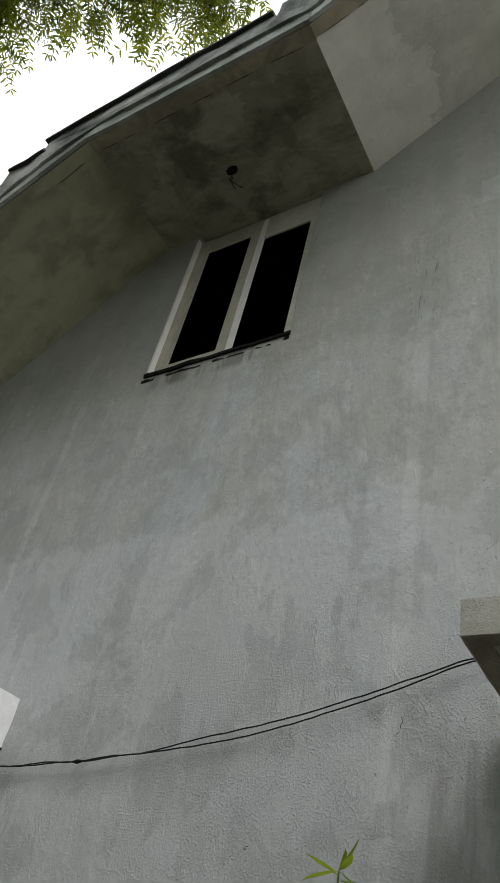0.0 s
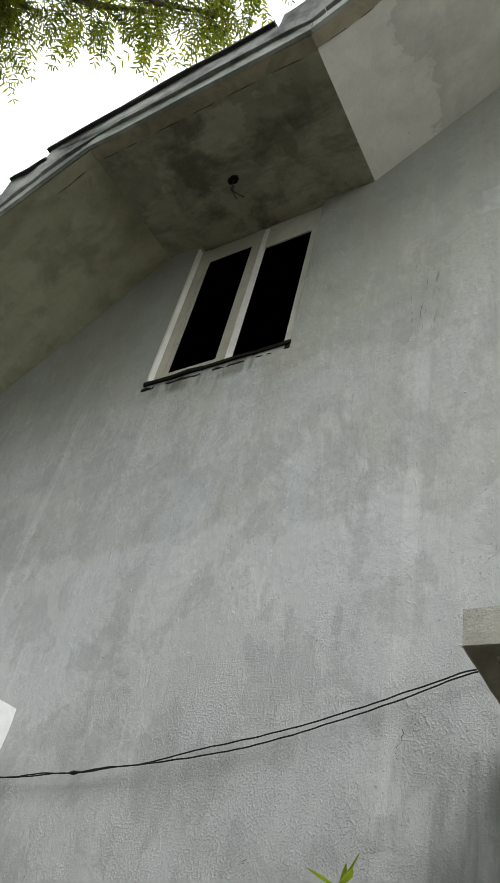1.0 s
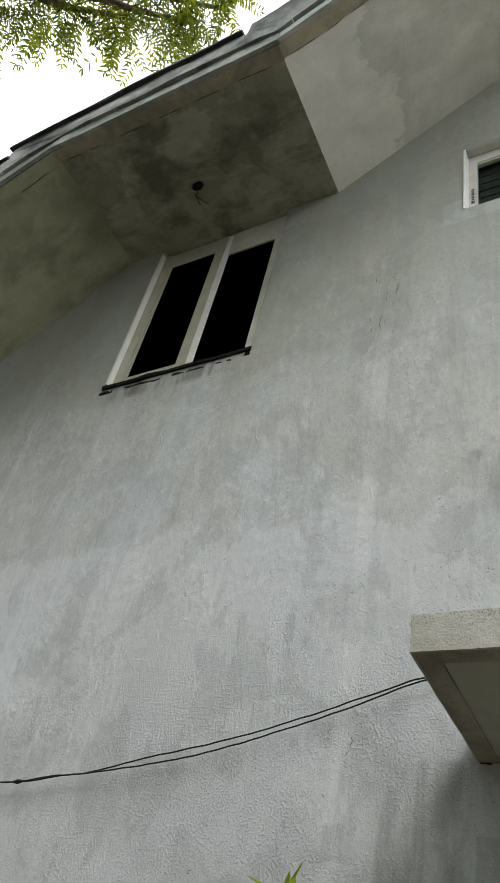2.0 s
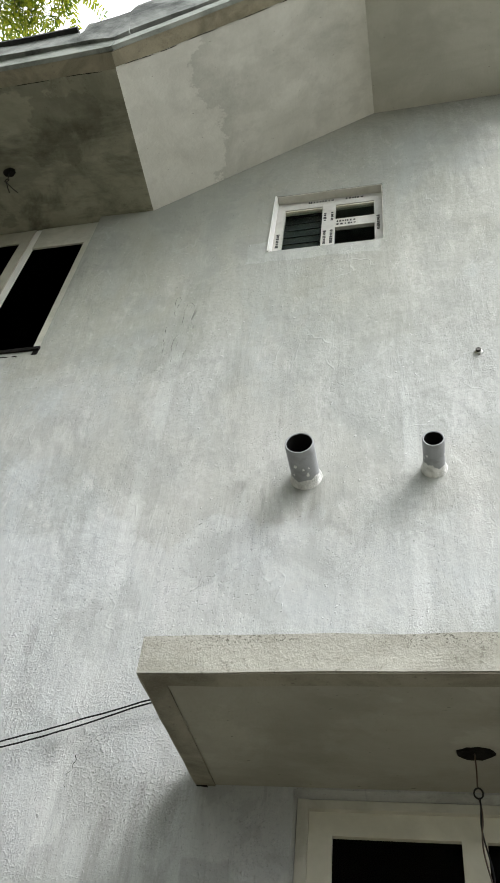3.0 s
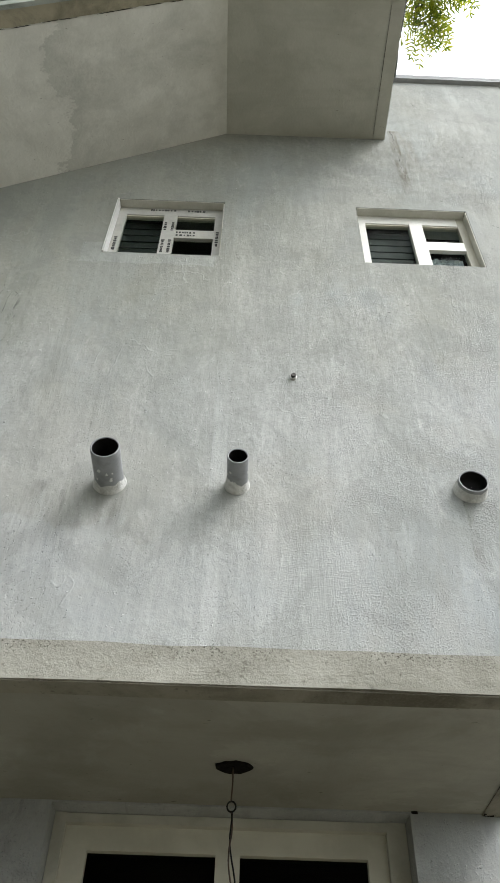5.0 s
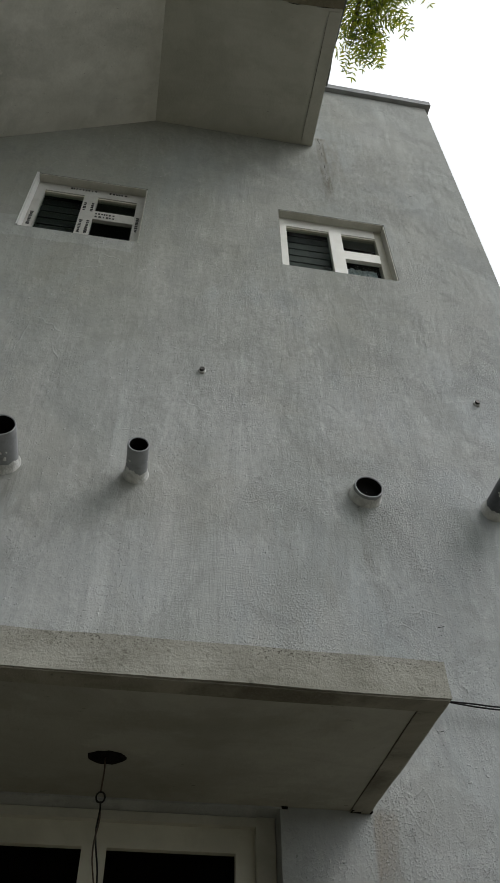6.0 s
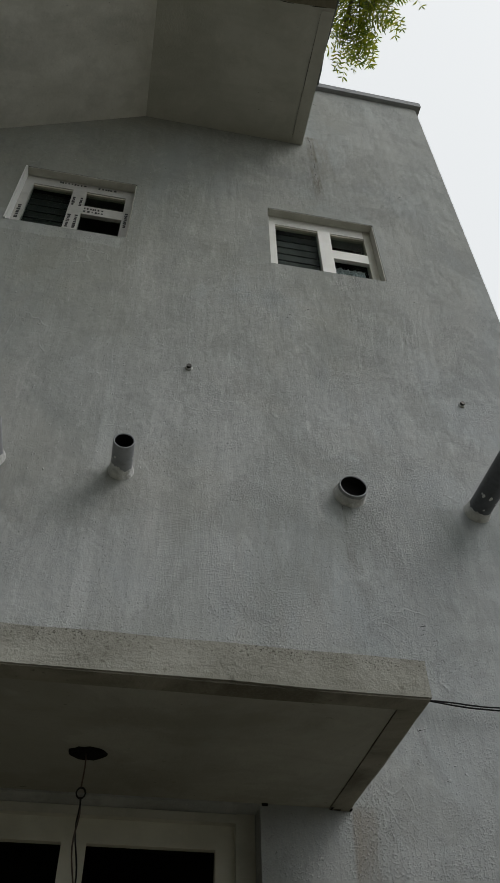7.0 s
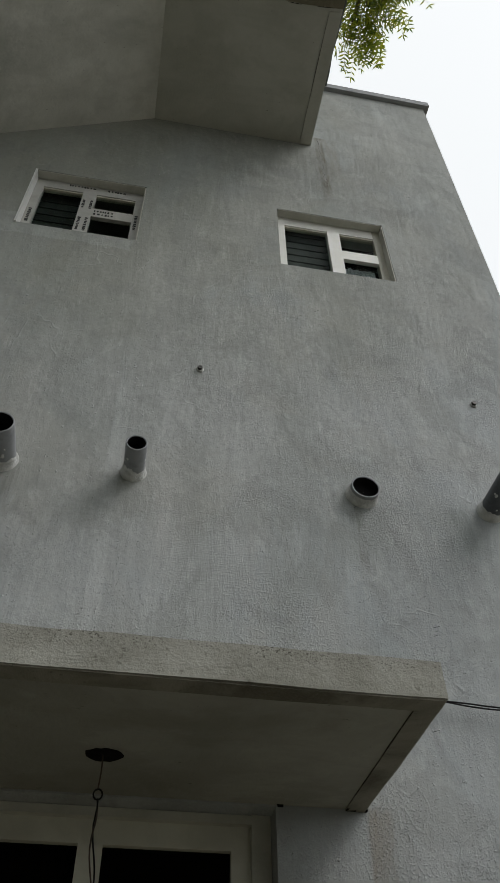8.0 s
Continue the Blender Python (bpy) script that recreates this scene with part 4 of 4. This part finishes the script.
def build_wall_cable():
    c = thing("wall_cable", "two thin black cables sagging along the wall", "cable", at=(0, 0, 0))
    xs = [(-4.4, 2.30), (-3.2, 2.27), (-2.145, 2.286), (-1.85, 2.306), (-1.705, 2.316), (-1.535, 2.337), (-1.40, 2.349), (-1.15, 2.393), (-0.915, 2.436), (-0.70, 2.488), (-0.495, 2.547), (-0.30, 2.606), (-0.12, 2.665), (0.5, 2.74), (1.2, 2.775), (1.92, 2.759), (2.16, 2.751), (2.80, 2.79)]

    def height(x):
        for i in range(len(xs) - 1):
            if xs[i][0] <= x <= xs[i + 1][0]:
                p = [xs[max(0, min(len(xs) - 1, i + k))] for k in (-1, 0, 1, 2)]
                h = p[2][0] - p[1][0]
                f = (x - p[1][0]) / h
                m0 = (p[2][1] - p[0][1]) / max(0.01, p[2][0] - p[0][0]) * h
                m1 = (p[3][1] - p[1][1]) / max(0.01, p[3][0] - p[1][0]) * h
                return (2 * f**3 - 3 * f**2 + 1) * p[1][1] + (f**3 - 2 * f**2 + f) * m0 + (-2 * f**3 + 3 * f**2) * p[2][1] + (f**3 - f**2) * m1
        return xs[-1][1]

    for s, ph in ((1, 0.0), (-1, 0.9)):
        pts = []
        for k in range(361):
            x = -4.4 + 7.18 * k / 360
            spread = 0.002 + 0.017 * max(0.0, math.sin((x + 1.5) * 2.45)) if -1.7 < x < 0 else 0.010 * min(1.0, (-1.7 - x) * 3.0) if x <= -1.7 else (0.008 + 0.012 * min(1.0, (x - 1.6) * 2.0) if x > 1.6 else 0.006 + 0.010 * max(0, math.sin(x * 1.9 + 0.6)))
            pts.append((x, -0.03 + 0.006 * s * math.sin(x * 7), height(x) + s * spread * math.cos(x * 0.8) + 0.005 * noise.noise((x * 5, s * 5, ph)) + 0.0035 * noise.noise((x * 15, s * 3, ph + 2))))
        part("cable", tube(pts, 0.0029, 6), CABLE, c)
    part("tape_knot", rough(tube(((-1.757, -0.03, 2.310), (-1.732, -0.03, 2.312), (-1.70, -0.03, 2.316)), (0.004, 0.009, 0.004), 8), 0.002, 60), CABLE, c, "knot of black tape")
    for x in (-4.3, 2.79):
        part("cable_pin", tube(((x, 0.02, height(x)), (x, -0.045, height(x))), 0.006, 8), STEEL, c, "steel pin in the wall")


build_wall_cable()

# scratches and cracks in the plaster
for n, (x, z, length, lean) in enumerate(((-0.497, 4.85, 0.40, 0.02), (-0.472, 4.93, 0.24, 0.015), (-0.43, 4.72, 0.50, 0.02), (-0.38, 4.965, 0.09, 0.005), (-0.096, 3.435, 0.05, 0.01), (-0.104, 3.365, 0.03, 0.01),
                                          (-0.38, 2.43, 0.12, 0.01), (-0.378, 2.385, 0.05, 0.0), (1.96, 8.02, 0.04, -0.04), (2.03, 7.95, 0.03, -0.03), (2.08, 7.89, 0.025, -0.03), (2.13, 7.84, 0.06, -0.06), (1.707, 2.10, 0.66, 0.03),
                                          (2.35, 5.9, 0.07, -0.05), (1.89, 2.695, 0.05, 0.09), (-1.652, 3.65, 0.13, 0.01), (1.72, 3.60, 0.045, 0.004), (1.832, 7.15, 0.34, 0.012), (1.842, 6.80, 0.30, 0.012), (1.850, 6.52, 0.22, 0.01), (1.862, 6.95, 0.20, 0.03), (2.03, 6.2, 0.05, 0.03), (2.42, 6.55, 0.04, 0.02), (2.30, 6.9, 0.03, 0.02), (2.5, 4.0, 0.06, 0.02), (1.95, 3.05, 0.05, 0.02), (-1.2, 3.1, 0.04, 0.01), (-0.9, 2.05, 0.03, 0.02), (2.32, 5.25, 0.05, 0.01), (1.55, 4.9, 0.04, 0.02), (1.66, 4.98, 0.03, 0.01))):
    rnd = random.Random(n)
    pts = [(x + lean * k / 8 + rnd.uniform(-0.012, 0.012), 0.0005, z + length * (k / 8 - 0.5)) for k in range(9)]
    part("crack", tube(pts, [0.0002 + rnd.choice((0.0, 0.0004, 0.0011)) for k in range(9)], 5), MATT_BLACK, wall_front, "hairline scratch in the plaster")


# ---------------------------------------------------------------- trees and plant
def leaflet(verts, faces, base, along, side, length, width):
    """One narrow curved leaflet of six faces with a slight fold."""
    up = along.cross(side)
    i = len(verts)
    droop = -0.18 * length
    for f, w in ((0.0, 0.05), (0.25, 0.8), (0.55, 1.0), (0.82, 0.55)):
        c = base + along * (length * f) + side * (0.16 * length * f * f) + Vector((0, 0, droop * f * f))
        verts += [c - side * (width * w / 2) + up * (0.15 * width * w), c, c + side * (width * w / 2) + up * (0.15 * width * w)]
    verts.append(base + along * length + side * (0.16 * length) + Vector((0, 0, droop)))
    for k in range(3):
        a = i + 3 * k
        faces += [(a, a + 1, a + 4, a + 3), (a + 1, a + 2, a + 5, a + 4)]
    faces += [(i + 9, i + 10, i + 12), (i + 10, i + 11, i + 12)]


def frond(verts, faces, rnd, base, way, length, pairs, size=1.0):
    """A pinnate neem leaf: a thin stalk with paired curved leaflets."""
    way = way.normalized()
    side = way.cross(Vector((rnd.uniform(-0.3, 0.3), rnd.uniform(-0.3, 0.3), 1))).normalized()
    pts = [base + way * (length * k / 5) + Vector((0, 0, -0.35 * length * (k / 5) ** 2)) for k in range(6)]
    for a, c in zip(pts, pts[1:]):
        i = len(verts)
        verts += [a - side * 0.0015, a + side * 0.0015, c + side * 0.0012, c - side * 0.0012]
        faces.append((i, i + 1, i + 2, i + 3))
    for k in range(pairs):
        f = 0.22 + 0.78 * k / max(1, pairs - 1)
        at = f * 5
        j = min(4, int(at))
        p = pts[j].lerp(pts[j + 1], at - j)
        d = (pts[j + 1] - pts[j]).normalized()
        for s in (-1, 1):
            ln = size * rnd.uniform(0.062, 0.092) * (1 - 0.25 * abs(f - 0.5))
            a = (d * rnd.uniform(0.35, 0.6) + side * s + Vector((0, 0, rnd.uniform(-0.35, 0.1)))).normalized()
            sd = (d * -s - a * (d * -s).dot(a)).normalized()
            leaflet(verts, faces, p, a, -sd * s * s, ln, ln * rnd.uniform(0.21, 0.29))
    leaflet(verts, faces, pts[-1], (pts[-1] - pts[-2]).normalized(), side, 0.06, 0.014)


def limb_path(a, c, n, rnd, sag):
    a, c = Vector(a), Vector(c)
    return [a.lerp(c, k / n) + Vector((rnd.uniform(-0.1, 0.1), rnd.uniform(-0.1, 0.1), sag * math.sin(math.pi * k / n) + rnd.uniform(-0.06, 0.06))) * (1 if 0 < k < n else 0) for k in range(n + 1)]


def build_tree(seed, base, fork, clusters, label, size=1.0):
    """clusters: centre, half sizes and number of fronds of each leafy mass; a limb carries each."""
    rnd = random.Random(seed)
    t = thing("neem_tree", label, "tree", "trees", at=base)
    o = Vector(base)
    trunk = limb_path((0, 0, 0), Vector(fork) - o, 7, rnd, 0.0)
    part("trunk", tube(trunk, [0.24 - 0.016 * k for k in range(8)], 14), BARK, t)
    verts, faces = [], []
    for centre, half, count in clusters:
        c = Vector(centre) - o
        limb = limb_path(Vector(fork) - o, c, 8, rnd, 0.6)
        part("limb", tube(limb, [0.11 - 0.0118 * k for k in range(9)], 9), BARK, t)
        twigs = bmesh.new()
        for _ in range(max(4, count // 9)):
            u = Vector((rnd.gauss(0, 0.42) * half[0], rnd.gauss(0, 0.42) * half[1], rnd.gauss(0, 0.42) * half[2]))
            tip = c + u
            root = limb[-1 - rnd.randrange(3)]
            path = limb_path(root, tip, 4, rnd, 0.08)
            b = tube(path, [0.010, 0.008, 0.006, 0.004, 0.003], 5)
            me = bpy.data.meshes.new("twig_tmp")
            b.to_mesh(me)
            b.free()
            twigs.from_mesh(me)
            bpy.data.meshes.remove(me)
            for _ in range(9):
                q = path[rnd.choice((2, 3, 4, 4))]
                w = Vector((rnd.uniform(-1, 1), rnd.uniform(-1, 1), rnd.uniform(-0.9, 0.35)))
                frond(verts, faces, rnd, q, w, rnd.uniform(0.20, 0.32), rnd.choice((5, 6, 7)), size)
        part("twigs", twigs, BARK, t, kind="stuff")
    me = bpy.data.meshes.new("crown")
    me.from_pydata([tuple(v) for v in verts], [], faces)
    me.materials.append(NEEM)
    crown = new("crown", me)
    crown.parent = t
    tagged(crown, "loose feathery green neem leaves", kind="stuff")
    return t


build_tree(5, (-4.6, -4.6, 0), (-4.4, -4.0, 4.6), (
    ((-3.72, -1.72, 7.70), (0.40, 0.35, 0.25), 110), ((-3.32, -1.62, 7.90), (0.42, 0.35, 0.22), 95), ((-2.95, -1.42, 8.06), (0.42, 0.35, 0.22), 82),
    ((-2.55, -1.12, 8.18), (0.42, 0.34, 0.26), 76), ((-2.16, -0.88, 8.28), (0.40, 0.34, 0.28), 80), ((-1.86, -0.80, 8.42), (0.32, 0.3, 0.22), 62),
    # the large unseen clusters here are added to shade the wall's left side
    ((-3.9, -2.4, 8.3), (0.9, 0.6, 0.4), 240), ((-2.9, -2.1, 8.8), (0.9, 0.6, 0.4), 150), ((-5.8, -2.9, 6.2), (1.6, 1.4, 1.3), 1300), ((-4.6, -5.2, 7.2), (1.7, 1.5, 1.2), 1200), ((-6.0, -4.2, 4.6), (1.6, 1.5, 1.3), 1200), ((-3.0, -4.4, 9.0), (1.5, 1.2, 0.8), 300), ((-2.4, -4.6, 7.6), (1.6, 1.2, 1.0), 900), ((-5.0, -3.6, 8.2), (1.5, 1.0, 0.9), 620), ((-1.4, -5.6, 8.4), (1.5, 1.2, 0.8), 300)), "tall neem tree hanging feathery green leaves over the roof", 0.92)
build_tree(8, (3.4, -6.2, 0), (3.1, -5.2, 6.6), (
    ((2.50, -0.36, 9.95), (0.34, 0.36, 0.36), 170), ((2.34, -0.06, 9.84), (0.22, 0.22, 0.2), 60), ((2.40, -1.3, 10.3), (0.5, 0.5, 0.4), 40)), "neem tree reaching feathery leaves over the parapet", 0.85)


def build_sapling():
    rnd = random.Random(3)
    base = Vector((-0.262, -0.55, 0))
    s = thing("sapling", "thin green sapling with long narrow leaves before the wall", "plant", at=base)
    stem = [Vector((0.02 * math.sin(k * 0.8), 0.015 * math.cos(k), 1.905 * k / 12)) for k in range(13)]
    part("stem", tube(stem, [0.007 - 0.0004 * k for k in range(13)], 7), SPRIG, s)
    whorl = [(0.5 + 1.2 * k / 11, (math.cos(k * 2.4), 0.8 * math.sin(k * 2.4), rnd.uniform(0.0, 0.9)), rnd.uniform(0.10, 0.14)) for k in range(12)]
    whorl += [(1.80, (0.30, 0.0, 1.0), 0.06), (1.80, (-1.0, 0.2, 0.02), 0.125), (1.77, (-1.0, -0.25, -0.02), 0.135), (1.80, (0.72, 0.2, -0.35), 0.095), (1.79, (-0.35, -0.8, 0.4), 0.10),
              (1.80, (0.35, 0.1, 0.75), 0.10), (1.80, (0.6, -0.3, 0.45), 0.075), (1.78, (0.55, 0.6, 0.2), 0.09)]
    for h, way, length in whorl:
        at = h / 1.80 * 12
        j = min(11, int(at))
        p = stem[j].lerp(stem[j + 1], at - j)
        d = Vector(way).normalized()
        verts, faces = [], []
        leaflet(verts, faces, p, d, d.cross(Vector((0, 0, 1))).normalized(), length, 0.024)
        me = bpy.data.meshes.new("leaf")
        me.from_pydata([tuple(v) for v in verts], [], faces)
        me.materials.append(SPRIG)
        new("leaf", me).parent = s


build_sapling()
